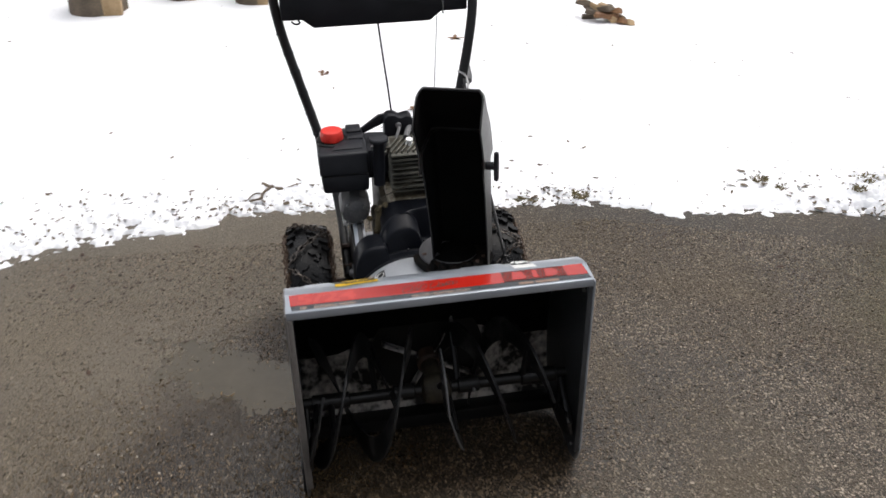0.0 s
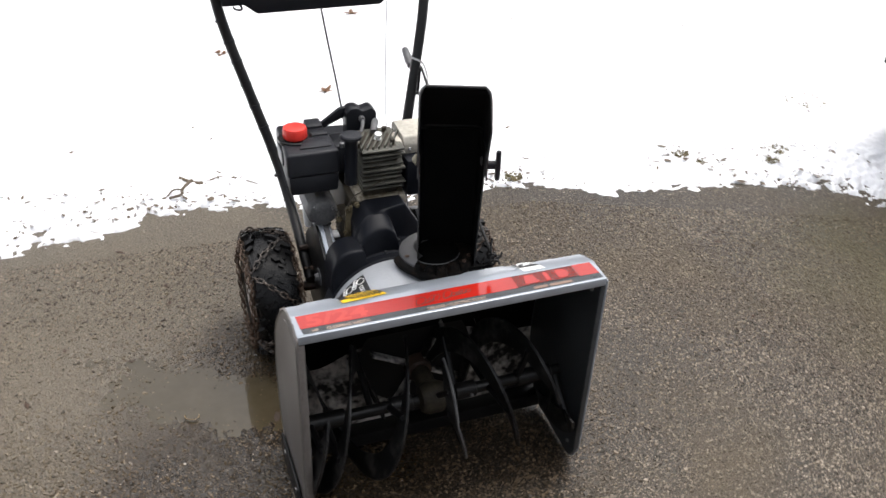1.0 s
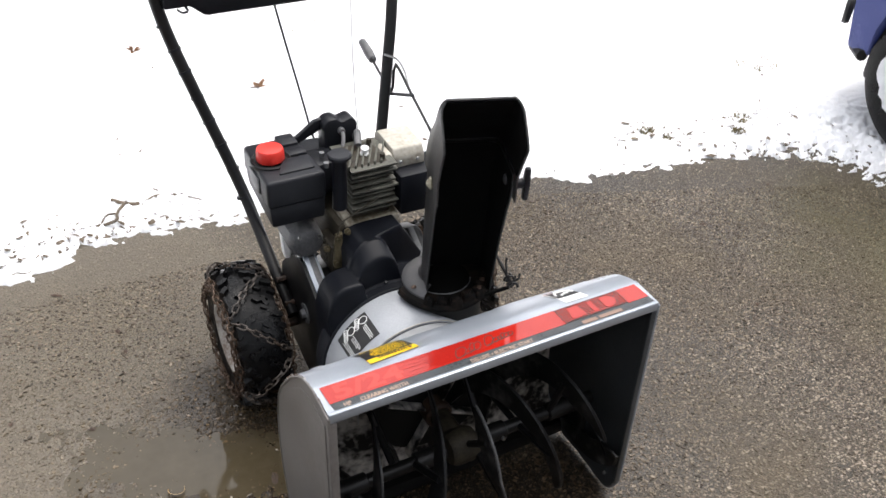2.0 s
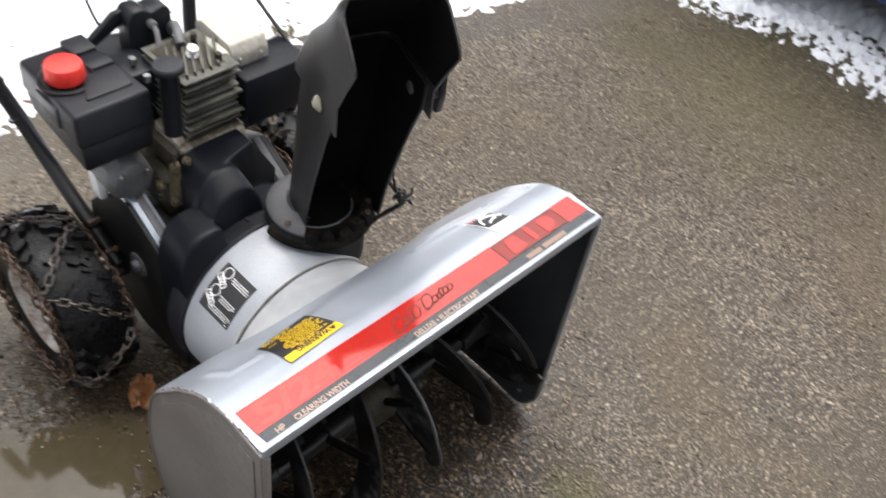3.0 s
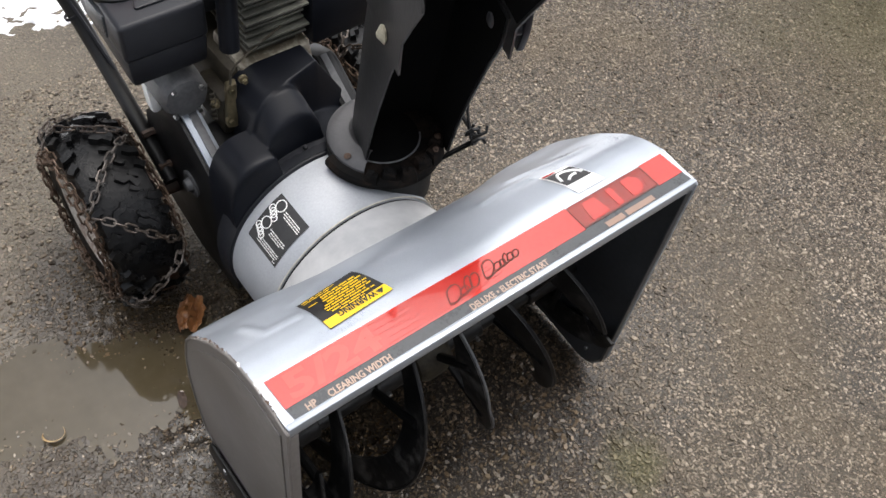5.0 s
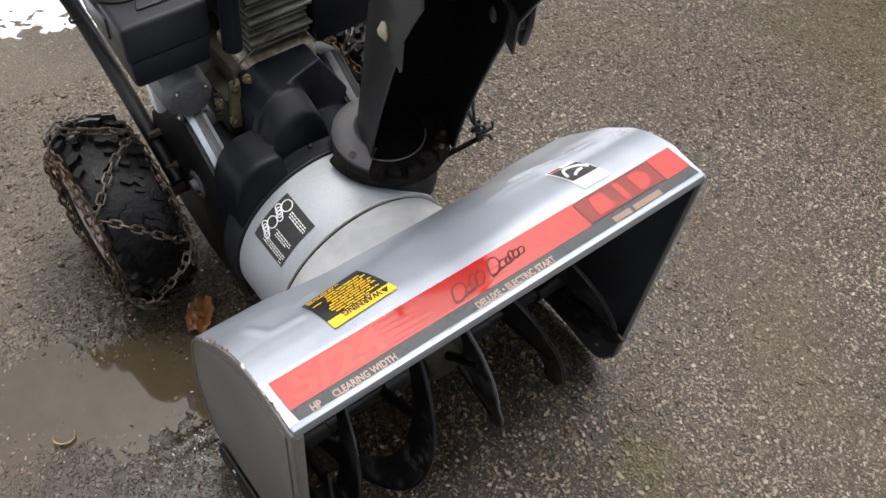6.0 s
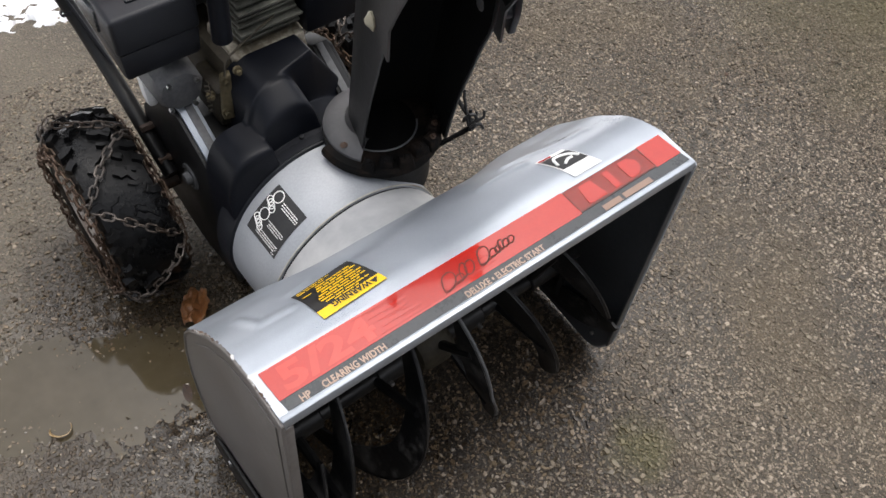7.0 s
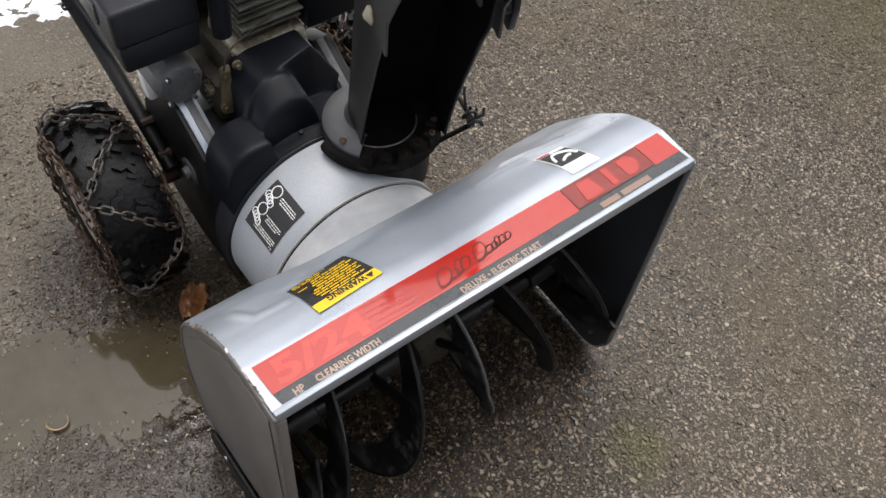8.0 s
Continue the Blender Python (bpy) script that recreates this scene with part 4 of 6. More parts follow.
part("gear_label", on_drum(spaced(0, 1, 12), [0, 1], 27, 57, 0.326, 0.402), M_LBLACK, drum, "black safety label with white pictograms")
part("drum_seam", lathe([(0.1495, 0), (0.1535, 0.0), (0.1535, 0.003), (0.1495, 0.003), (0.1495, 0)], (0, 0.2985, DZ), (0, 1, DZ), 64, None, None, False), M_GLOSS, drum)
for u0 in (0.12, 0.52):
    for r, du, dv in ((0.0052, 0.17, 0.90), (0.0052, 0.20, 0.835), (0.0052, 0.23, 0.77), (0.0052, 0.27, 0.705), (0.0092, 0.03, 0.78)):
        pts = []
        for k in range(18):
            a = radians(27 + 30 * (u0 + du) + math.degrees(r / 0.158) * math.cos(k * math.tau / 18))
            pts.append((-0.1598 * math.sin(a), 0.326 + 0.076 * dv + r * math.sin(k * math.tau / 18), DZ + 0.1598 * math.cos(a)))
        part("pictogram_ring", tube(pts, 0.0009, 5, closed=True), M_WHITE, drum)
random.seed(9)
ROWS = [(0.10, 0.62, 0.145, 0.165), (0.06, 0.6, 0.19, 0.21), (0.06, 0.56, 0.235, 0.255), (0.10, 0.6, 0.56, 0.58), (0.08, 0.58, 0.605, 0.625), (0.18, 0.56, 0.65, 0.67), (0.06, 0.72, 0.80, 0.82), (0.06, 0.74, 0.845, 0.865), (0.1, 0.74, 0.89, 0.91), (0.06, 0.14, 0.94, 0.96)]
bars = part("writing_bars", word_rows(lambda a, e, b0, b1: on_drum([b0, b1], [a, e], 27, 57, 0.326, 0.402, 0.0018), ROWS, (0.03, 0.09), 0.016), M_WHITE, drum, "rows of white writing")
tagged(bars, kind="stuff")

# ---- auger ----
AY, AZ, AR = 0.125, 0.195, 0.146
auger = part("auger_shaft", cyl((-HALF + 0.004, AY, AZ), (HALF - 0.004, AY, AZ), 0.0135, 18), M_GLOSS, blower, "black steel auger shaft")
part("gearbox", lathe([(0.012, 0), (0.03, 0.006), (0.036, 0.02), (0.036, 0.05), (0.03, 0.064), (0.012, 0.07)], (-0.035, AY, AZ), (1, AY, AZ), 24, cyl((0, AY, AZ), (0, 0.25, AZ), 0.022, 16)), M_GREASE, auger, "grimy cast gearbox")


def flight(side, x20, low, high):
    """A helical ribbon of the auger with pointed ends, drifting outwards on its way down the front."""
    def f(u, v):
        deg = low + (high - low) * u
        a = radians(deg)
        x = min(0.3, max(0.006, x20 + 0.038 * (radians(20) - a)))
        width = 0.055 * min(1, 0.22 + min(deg - low, high - deg) / 32)
        r = AR - width * (1 - v)
        return Vector((side * x, AY - r * math.cos(a), AZ + r * math.sin(a)))
    n = int((high - low) / 5) + 2
    return sheet(f, spaced(0, 1, n), [0, 0.5, 1], 0.004), [f(u, 1) for u in spaced(0, 1, n)]


for side, x20, low, high in ((1, 0.002, -44, 75), (1, 0.126, -46, 190), (1, 0.238, 14, 240), (-1, 0.11, -235, 120), (-1, 0.232, -75, 235), (-1, 0.275, -65, 45), (1, 0.258, -118, -10)):
    bm, rim = flight(side, x20, low, high)
    part("flight", bm, M_FLIGHT, auger, "black helical auger ribbon")
    part("worn_edge", tube(rim, 0.0022, 6), M_GREYCAN if x20 < 0.05 else M_GLOSS, auger, "scuffed steel rim of the ribbon")
    for a in (0.75 * low + 0.25 * high, 0.25 * low + 0.75 * high):
        x = min(0.3, max(0.006, x20 + 0.038 * radians(20 - a)))
        part("spoke", tube([(side * x, AY, AZ), (side * x, AY - 0.125 * math.cos(radians(a)), AZ + 0.125 * math.sin(radians(a)))], 0.0075, 8), M_GLOSS, auger)
for side in (-1, 1):
    part("collar", cyl((side * 0.05, AY, AZ), (side * 0.1, AY, AZ), 0.019, 16, 0.002), M_GLOSS, auger)
    part("collar", cyl((side * 0.2, AY, AZ), (side * 0.285, AY, AZ), 0.019, 16, 0.002), M_GLOSS, auger)
    part("shear_pin", cyl((side * 0.085, AY - 0.026, AZ), (side * 0.085, AY + 0.026, AZ), 0.004, 8, 0.001), M_STEEL, auger)
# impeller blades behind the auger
# flat black disc painted where the open drum lies in shade
part("impeller_mouth_shade", cyl((0, 0.2545, DZ), (0, 0.251, DZ), 0.135, 48), M_CHUTE, blower, "black disc standing in for the drum's shaded opening")
imp = part("impeller", cyl((0, 0.21, AZ), (0, 0.25, AZ), 0.03, 16, 0.004), M_RUST, blower, "rusty impeller")
for k in range(4):
    a = 0.5 + k * math.pi / 2
    t = box(0.028, 0.125, 0.225, 0.2495, -0.002, 0.002, 0.001)
    t.transform(Matrix.Translation((0, 0, AZ)) @ Matrix.Rotation(a, 4, "Y"))
    part("blade", t, M_INNER, imp)

# ---- discharge chute ----
CX, CY, CYAW = 0.092, 0.31, radians(19.5)
TURN = Matrix.Translation((CX, CY, 0)) @ Matrix.Rotation(-CYAW, 4, "Z") @ Matrix.Translation((-CX, -CY, 0))


def yawed(p):
    """Turns a place about the chute's upright axis."""
    return TURN @ Vector(p)


def turned(bm):
    bm.transform(TURN)
    return bm


def u_section(u, half, front, back, z, r=0.02):
    """A point on a U: u from 0 at the left front edge round the back to 1 at the right front edge."""
    r = min(r, 0.4 * (back - front))
    pts = [(-half, front), (-half, back - r), (-half + 0.3 * r, back - 0.3 * r), (-half + r, back), (half - r, back), (half - 0.3 * r, back - 0.3 * r), (half, back - r), (half, front)]
    ks = (0, 0.3, 0.34, 0.38, 0.62, 0.66, 0.7, 1)
    return yawed((CX + np.interp(u, ks, [p[0] for p in pts]), np.interp(u, ks, [p[1] for p in pts]), z))


CZ = (0.386, 0.46, 0.5, 0.55, 0.6, 0.644, 0.67, 0.69, 0.735)
CF = (0.337, 0.318, 0.305, 0.287, 0.267, 0.25, 0.237, 0.228, 0.224)
CB = (0.432, 0.418, 0.408, 0.398, 0.389, 0.38, 0.374, 0.368, 0.352)
US = [0, 0.1, 0.2, 0.3, 0.34, 0.38, 0.5, 0.62, 0.66, 0.7, 0.8, 0.9, 1]
chute = part("discharge_chute", sheet(lambda z, u: u_section(u, 0.0674, np.interp(z, CZ, CF), np.interp(z, CZ, CB), z), spaced(0.386, 0.735, 22), US, 0.0025), M_CHUTEOUT, blower, "black steel discharge chute")
# inner sheet blacker than the chute itself, to carry the shade inside
part("chute_inner_shade", sheet(lambda z, u: u_section(u, 0.0634, np.interp(z, CZ, CF) + 0.003, np.interp(z, CZ, CB) - 0.004, z), spaced(0.39, 0.733, 20), US, 0.0008), M_SHADEBLACK, chute, "inside of the chute, shade put into its black")
# the hood: its sides come forward to a blunt corner below the curved top
FZ = (0.684, 0.733, 0.78, 0.809, 0.823, 0.842, 0.863, 0.883)
FF = (0.209, 0.207, 0.178, 0.159, 0.150, 0.166, 0.190, 0.212)
FB = (0.386, 0.358, 0.322, 0.290, 0.273, 0.256, 0.238, 0.221)


def hood(z, u, inset=0.0):
    half = 0.0704 - inset - 0.012 * max(0, (z - 0.866) / 0.02) ** 2
    return u_section(u, half, np.interp(z, FZ, FF) + inset * 0.7, np.interp(z, FZ, FB) - inset, z, 0.016)


HZ = [0.686, 0.7, 0.716, 0.733, 0.745, 0.757, 0.769, 0.78, 0.791, 0.802, 0.812, 0.82, 0.828, 0.836, 0.845, 0.855, 0.865, 0.872, 0.878, 0.885]
part("deflector", sheet(hood, HZ, US, 0.003), M_CHUTEOUT, chute, "black hinged deflector")
part("deflector_inner_shade", sheet(lambda z, u: hood(z, u, 0.0045), HZ[4:-1], US, 0.0008), M_SHADEBLACK, chute)


# the round base: a dished grey flange outside the walls, over a steel ring and the neck
RING = Vector((0.092, 0.391, 0.0))


def turned_part(profile, low, high, steps):
    """Part of a turned body about the ring's axis, between two angles in degrees."""
    def f(a, k):
        r, z = profile[k]
        return RING + Vector((r * math.cos(radians(a)), r * math.sin(radians(a)), z))
    return sheet(f, spaced(low, high, steps), range(len(profile)))


part("chute_flange", turned_part([(0.04, 0.402), (0.05, 0.410), (0.066, 0.409), (0.078, 0.405), (0.083, 0.400), (0.0835, 0.396), (0.08, 0.394)], 78, 217, 44), M_FOOT, chute, "dull grey rounded chute flange")
part("flange_rust", lathe([(0.0001, 0.0012), (0.0045, 0.001), (0.006, 0)], (0.0185, 0.374, 0.4075), (-0.05, 0.36, 1), 9), M_RUST, chute, "rust spot on the flange")
# flat black disc painted for the dark hole down the neck
part("chute_hole_shade", cyl(RING + Vector((0, 0, 0.39)), RING + Vector((0, 0, 0.3985)), 0.058, 40), M_SHADEBLACK, chute, "black disc in place of the chute's shaded opening")
part("chute_neck", lathe([(0.084, 0), (0.084, 0.085), (0.05, 0.09)], RING + Vector((0, 0, 0.30)), RING + Vector((0, 0, 1)), 48, None, None, False), M_CHUTE, chute, "black chute neck")
part("chute_ring", turned_part([(0.05, 0.396), (0.086, 0.396), (0.094, 0.394), (0.098, 0.389), (0.098, 0.382), (0.093, 0.379), (0.08, 0.379)], 176, 402, 60), M_GRIME, chute, "black steel ring round the chute")
part("ring_lip", tube([RING + Vector((0.0595 * math.cos(a), 0.0595 * math.sin(a), 0.3985)) for a in (radians(200 + 4 * k) for k in range(34))], 0.0014, 6), M_GREYCAN, chute, "scuffed inner edge of the ring")
for deg, out, size in ((226, 0.088, 0.9), (243, 0.082, 1.0), (262, 0.088, 1.1), (283, 0.082, 1.2), (300, 0.088, 1.3), (318, 0.084, 1.2), (334, 0.09, 1.0)):
    x, y, z = RING.x + out * math.cos(radians(deg)), RING.y + out * math.sin(radians(deg)), 0.402
    clip = slab([(c[0] * size, c[1] * size, c[2] * size) for c in ((-0.012, -0.01, -0.012), (0.012, -0.01, -0.014), (0.012, 0.01, -0.014), (-0.012, 0.01, -0.012), (-0.009, -0.006, 0.005), (0.010, -0.008, 0.003), (0.009, 0.006, 0.006), (-0.009, 0.006, 0.008))], 0.003)
    clip.transform(Matrix.Translation((x, y, z)) @ Matrix.Rotation(radians(deg + 74 + 40 * out), 4, "Z"))
    part("ring_clip", clip, M_GRIME, chute)
    part("ring_bolt", lathe([(0.005, 0), (0.0055, 0.002), (0.0055, 0.005), (0.003, 0.006), (0.003, 0.009)], (x, y, z + 0.003), (x + 0.5 * math.cos(radians(deg)), y + 0.5 * math.sin(radians(deg)), z + 1), 6), M_RUST if deg in (300, 318) else M_GRIME, chute)
p = yawed((CX - 0.0715, 0.264, 0.702))
part("pivot_bolt", lathe([(0.0115, 0), (0.0125, 0.0025), (0.008, 0.006), (0.003, 0.010)], p, p + yawed((CX - 1, CY, 0)) - yawed((CX, CY, 0)), 7), M_BOLT, chute, "pale weathered pivot bolt")
p = yawed((CX + 0.0625, 0.264, 0.702))
part("pivot_bolt", lathe([(0.010, 0), (0.010, 0.002), (0.006, 0.004)], p, p + yawed((CX - 1, CY, 0)) - yawed((CX, CY, 0)), 8), M_FOOT, chute)
y, z = 0.235, 0.709
wing = part("wing_knob", turned(cyl((CX + 0.07, y, z), (CX + 0.092, y, z), 0.009, 12, 0.002)), M_BLACK, chute, "black plastic wing knob")
part("wing", turned(prism(rounded([(y - 0.004, z - 0.036), (y + 0.012, z - 0.034), (y + 0.014, z), (y + 0.002, z + 0.034), (y - 0.010, z + 0.035), (y - 0.012, z)], 0.006), "x", CX + 0.088, CX + 0.098, 0.003)), M_BLACK, wing)

# ---- chute crank ----
crank = part("crank_rod", tube([(0.206, 0.306, 0.407), (0.209, 0.777, 0.621), (0.213, 0.846, 0.652), (0.224, 0.90, 0.648), (0.222, 0.908, 0.56), (0.25, 1.0, 0.538), (0.294, 1.188, 0.527)], 0.0036, 8, round_by=1), M_GLOSS, blower)
part("crank_grip", lathe([(0.006, 0), (0.011, 0.004), (0.0135, 0.04), (0.011, 0.108), (0.005, 0.114)], (0.294, 1.185, 0.527), (0.31, 1.298, 0.538), 12), M_GREYCAN, crank)
part("crank_bracket", tube([(0.222, 0.925, 0.556), (0.215, 0.85, 0.588), (0.209, 0.768, 0.622)], 0.0042, 8, round_by=1), M_BLACK, blower, "black plastic rod guide")
part("crank_worm", tube([(0.206 + 0.010 * math.cos(k * 0.9), 0.29 + 0.0022 * k, 0.400 + 0.001 * k + 0.010 * math.sin(k * 0.9)) for k in range(15)], 0.003, 6), M_GLOSS, crank)
part("worm_bracket", box(0.14, 0.207, 0.305, 0.311, 0.386, 0.394, 0.002), M_SHADEBLACK, crank)
for dx, dy, dz in ((0.02, -0.01, 0.015), (0.024, 0.01, -0.006), (0.012, 0.03, 0.03)):
    part("worm_pin", tube([(0.2, 0.305, 0.402), (0.2 + dx, 0.305 + dy, 0.402 + dz), (0.204 + dx, 0.31 + dy, 0.41 + dz)], 0.0026, 6), M_GLOSS, crank)

# ---- engine ----
tank = part("fuel_tank", slab(((-0.211, 0.572, 0.533), (-0.086, 0.572, 0.533), (-0.086, 0.775, 0.526), (-0.199, 0.775, 0.526), (-0.211, 0.574, 0.594), (-0.086, 0.574, 0.594), (-0.086, 0.77, 0.580), (-0.198, 0.77, 0.580)), 0.008, 3), M_BLACK, blower, "black plastic fuel tank")
tank.location = (0, -0.009, 0.009)
part("tank_lower", slab(((-0.204, 0.582, 0.482), (-0.089, 0.582, 0.482), (-0.089, 0.765, 0.486), (-0.194, 0.765, 0.486), (-0.2085, 0.576, 0.5335), (-0.087, 0.576, 0.5335), (-0.087, 0.772, 0.5265), (-0.197, 0.772, 0.5265)), 0.007), M_BLACK, tank)
part("tank_panel", prism(rounded([(-0.176, 0.6), (-0.098, 0.6), (-0.098, 0.655), (-0.15, 0.655)], 0.008), "z", 0.588, 0.5955, 0.002), M_BLACK, tank)
part("tank_rib", box(-0.13, -0.09, 0.72, 0.768, 0.572, 0.590, 0.005), M_BLACK, tank)
part("tank_rib", box(-0.135, -0.09, 0.668, 0.70, 0.58, 0.593, 0.004), M_BLACK, tank)
part("side_label", box(-0.2105, -0.2, 0.63, 0.69, 0.54, 0.575, 0.0005), M_GREYDEC, tank, "scuffed grey side label")
part("filler_collar", lathe([(0.03, 0), (0.041, 0.0), (0.042, 0.008), (0.039, 0.0105), (0.034, 0.006), (0.025, 0.006)], (-0.170, 0.668, 0.585), (-0.170, 0.668, 1), 32), M_GLOSS, tank)
t = bmesh.new()
rings = []
for r, h in ((0.0275, 0), (0.0295, 0.003), (0.0285, 0.022), (0.026, 0.0265), (0.02, 0.0275), (0.0, 0.0275)):
    rings.append([t.verts.new(((r - (0.0012 if (i % 4 in (0, 1) and 0.002 < h < 0.025) else 0)) * math.cos(i * math.tau / 64), r * math.sin(i * math.tau / 64) if r else 0, h)) for i in range(64)] if r else [t.verts.new((0, 0, h))])
for a, b in zip(rings, rings[1:]):
    for i in range(64):
        t.faces.new((a[i], a[(i + 1) % 64], b[(i + 1) % 64], b[i]) if len(b) > 1 else (a[i], a[(i + 1) % 64], b[0]))
t.transform(Matrix.Translation((-0.170, 0.668, 0.593)))
part("fuel_cap", t, M_CAPRED, tank, "bright red plastic fuel cap")

shroud = part("engine_shroud", prism(rounded([(-0.086, 0.46), (0.06, 0.46), (0.06, 0.53), (0.02, 0.55), (-0.086, 0.555)], 0.012), "y", 0.7, 0.80, 0.006), M_BLACK, blower, "black engine shroud")
part("shroud_panel", box(-0.088, -0.02, 0.655, 0.73, 0.50, 0.565, 0.005), M_BLACK, shroud)
air = part("air_box", prism(rounded([(-0.016, 0.53), (0.062, 0.53), (0.062, 0.606), (0.050, 0.618), (0.026, 0.611), (0.014, 0.621), (-0.004, 0.621), (-0.016, 0.61)], 0.006), "y", 0.752, 0.795, 0.005), M_BLACK, blower, "black plastic control box")
air.location = (-0.013, -0.033, 0.008)
part("stay", prism([(-0.105, 0.56), (-0.085, 0.56), (-0.012, 0.592), (-0.012, 0.616), (-0.028, 0.614)], "y", 0.775, 0.787, 0.002), M_BLACK, air)
part("lever", tube([(0.022, 0.744, 0.592), (0.022, 0.735, 0.588), (0.004, 0.70, 0.568), (-0.008, 0.68, 0.562)], 0.0045, 8, round_by=1), M_GREYCAN, air)
part("lever_boss", cyl((0.022, 0.755, 0.593), (0.022, 0.741, 0.593), 0.008, 10, 0.002), M_GREYCAN, air)
for x, y in ((-0.052, 0.678), (-0.072, 0.60), (0.005, 0.69)):
    part("shroud_screw", cyl((x, y, 0.59 if y < 0.65 else 0.57), (x, y, 0.602 if y < 0.65 else 0.582), 0.006, 8, 0.001), M_STEEL, shroud)

dip = part("dipstick_tube", cyl((-0.0515, 0.571, 0.502), (-0.048, 0.57, 0.622), 0.015, 16, 0.002), M_COVER, blower)
dip.location = (-0.013, -0.018, 0.014)
part("dipstick_cap", lathe([(0.016, 0), (0.024, 0.002), (0.0245, 0.008), (0.022, 0.011), (0.01, 0.0125)], (-0.048, 0.57, 0.620), (-0.048, 0.57, 1), 24), M_BLACK, dip)

part("crankcase_deck", slab(((-0.05, 0.562, 0.40), (0.085, 0.562, 0.40), (0.085, 0.66, 0.40), (-0.05, 0.66, 0.40), (-0.044, 0.566, 0.456), (0.078, 0.566, 0.456), (0.078, 0.65, 0.474), (-0.044, 0.65, 0.474)), 0.006), M_CAST, blower, "oily pale cast crankcase deck")
block = part("crankcase", box(-0.062, 0.075, 0.575, 0.84, 0.3, 0.455, 0.012), M_GREASE, blower, "oily aluminium crankcase")
cylinder = part("cylinder", box(-0.026, 0.062, 0.59, 0.69, 0.455, 0.58, 0.006), M_GREASE, blower)
cylinder.location = (0, -0.01, 0.005)
for k in range(9):
    z = 0.4745 + 0.0125 * k
    g = 0.004 * math.sin(k * 1.9)
    part("cooling_fin", box(-0.03, 0.072 + g, 0.578 - g, 0.70, z, z + 0.0045, 0.0012), M_ALU, cylinder)
for k in range(7):
    x = -0.022 + 0.0145 * k
    t = box(-0.002, 0.002, -0.05, 0.045, 0, 0.010, 0.001)
    t.transform(Matrix.Translation((x, 0.632, 0.577)) @ Matrix.Rotation(radians(-28), 4, "Z"))
    part("head_fin", t, M_ALU, cylinder)
part("spark_plug", lathe([(0.009, 0), (0.010, 0.006), (0.007, 0.009), (0.007, 0.014), (0.009, 0.015), (0.009, 0.02)], (0.024, 0.636, 0.578), (0.024, 0.62, 0.65), 12), M_WHITE, cylinder)
part("plug_boot", tube([(0.02, 0.66, 0.59), (0.03, 0.685, 0.603), (0.04, 0.71, 0.595), (0.045, 0.74, 0.56)], 0.008, 10, round_by=2), M_GREYCAN, cylinder)
for x, y, z in ((-0.035, 0.6, 0.604), (0.05, 0.6, 0.604), (0.05, 0.67, 0.604)):
    part("head_bolt", cyl((x, y, z - 0.022), (x, y, z - 0.009), 0.006, 6, 0.001), M_GREASE, cylinder)

muffler = part("muffler_guard", box(0.078, 0.212, 0.56, 0.645, 0.452, 0.55, 0.008), M_COVER, blower, "black muffler guard")
part("muffler_can", box(0.084, 0.152, 0.64, 0.70, 0.46, 0.548, 0.008), M_GREASE, muffler, "grimy muffler can")
part("heat_shield", prism(rounded([(0.60, 0.572), (0.610, 0.592), (0.69, 0.598), (0.706, 0.586), (0.706, 0.545), (0.60, 0.545)], 0.006), "x", 0.082, 0.155, 0.004), M_MUFF, muffler, "bright heat shield")
part("exhaust_flange", box(0.06, 0.08, 0.6, 0.66, 0.53, 0.585, 0.006), M_MUFF, muffler)
for x in (0.097, 0.138):
    part("shield_screw", cyl((x, 0.606, 0.562), (x, 0.597, 0.562), 0.0045, 6, 0.001), M_STEEL, muffler)

can = part("starter_motor", lathe([(0.02, 0), (0.033, 0.004), (0.039, 0.014), (0.04, 0.03), (0.04, 0.1), (0.03, 0.11)], (-0.128, 0.58, 0.425), (-0.118, 1, 0.425), 10), M_GREYCAN, blower, "scuffed grey starter motor")
for a in (0.6, 2.2, 3.9, 5.3):
    part("starter_screw", cyl((-0.13 + 0.03 * math.cos(a), 0.574, 0.425 + 0.03 * math.sin(a)), (-0.13 + 0.03 * math.cos(a), 0.58, 0.425 + 0.03 * math.sin(a)), 0.004, 6), M_STEEL, can)
part("starter_end", slab(((-0.16, 0.655, 0.345), (-0.14, 0.655, 0.345), (-0.138, 0.69, 0.345), (-0.156, 0.69, 0.345), (-0.165, 0.65, 0.415), (-0.145, 0.65, 0.418), (-0.14, 0.685, 0.418), (-0.16, 0.685, 0.415)), 0.008), M_WHITE, can, "pale starter end housing")
part("starter_gear_case", box(-0.085, -0.05, 0.56, 0.64, 0.34, 0.415, 0.008), M_GREASE, can)

linkage = part("governor_bracket", slab(((-0.082, 0.55, 0.345), (-0.066, 0.545, 0.345), (-0.062, 0.56, 0.345), (-0.08, 0.565, 0.345), (-0.074, 0.553, 0.425), (-0.06, 0.548, 0.43), (-0.056, 0.562, 0.43), (-0.072, 0.567, 0.425)), 0.003), M_BRASS, blower, "tarnished linkage bracket")
linkage.location = (-0.004, -0.004, 0.026)
for x, y, z in ((-0.07, 0.545, 0.42), (-0.076, 0.545, 0.36), (-0.05, 0.54, 0.435), (-0.09, 0.56, 0.39)):
    part("linkage_bolt", lathe([(0.003, 0), (0.0075, 0.001), (0.0075, 0.006), (0.004, 0.007), (0.004, 0.012)], (x, y + 0.01, z), (x, y - 1, z), 8), M_BRASS, linkage)
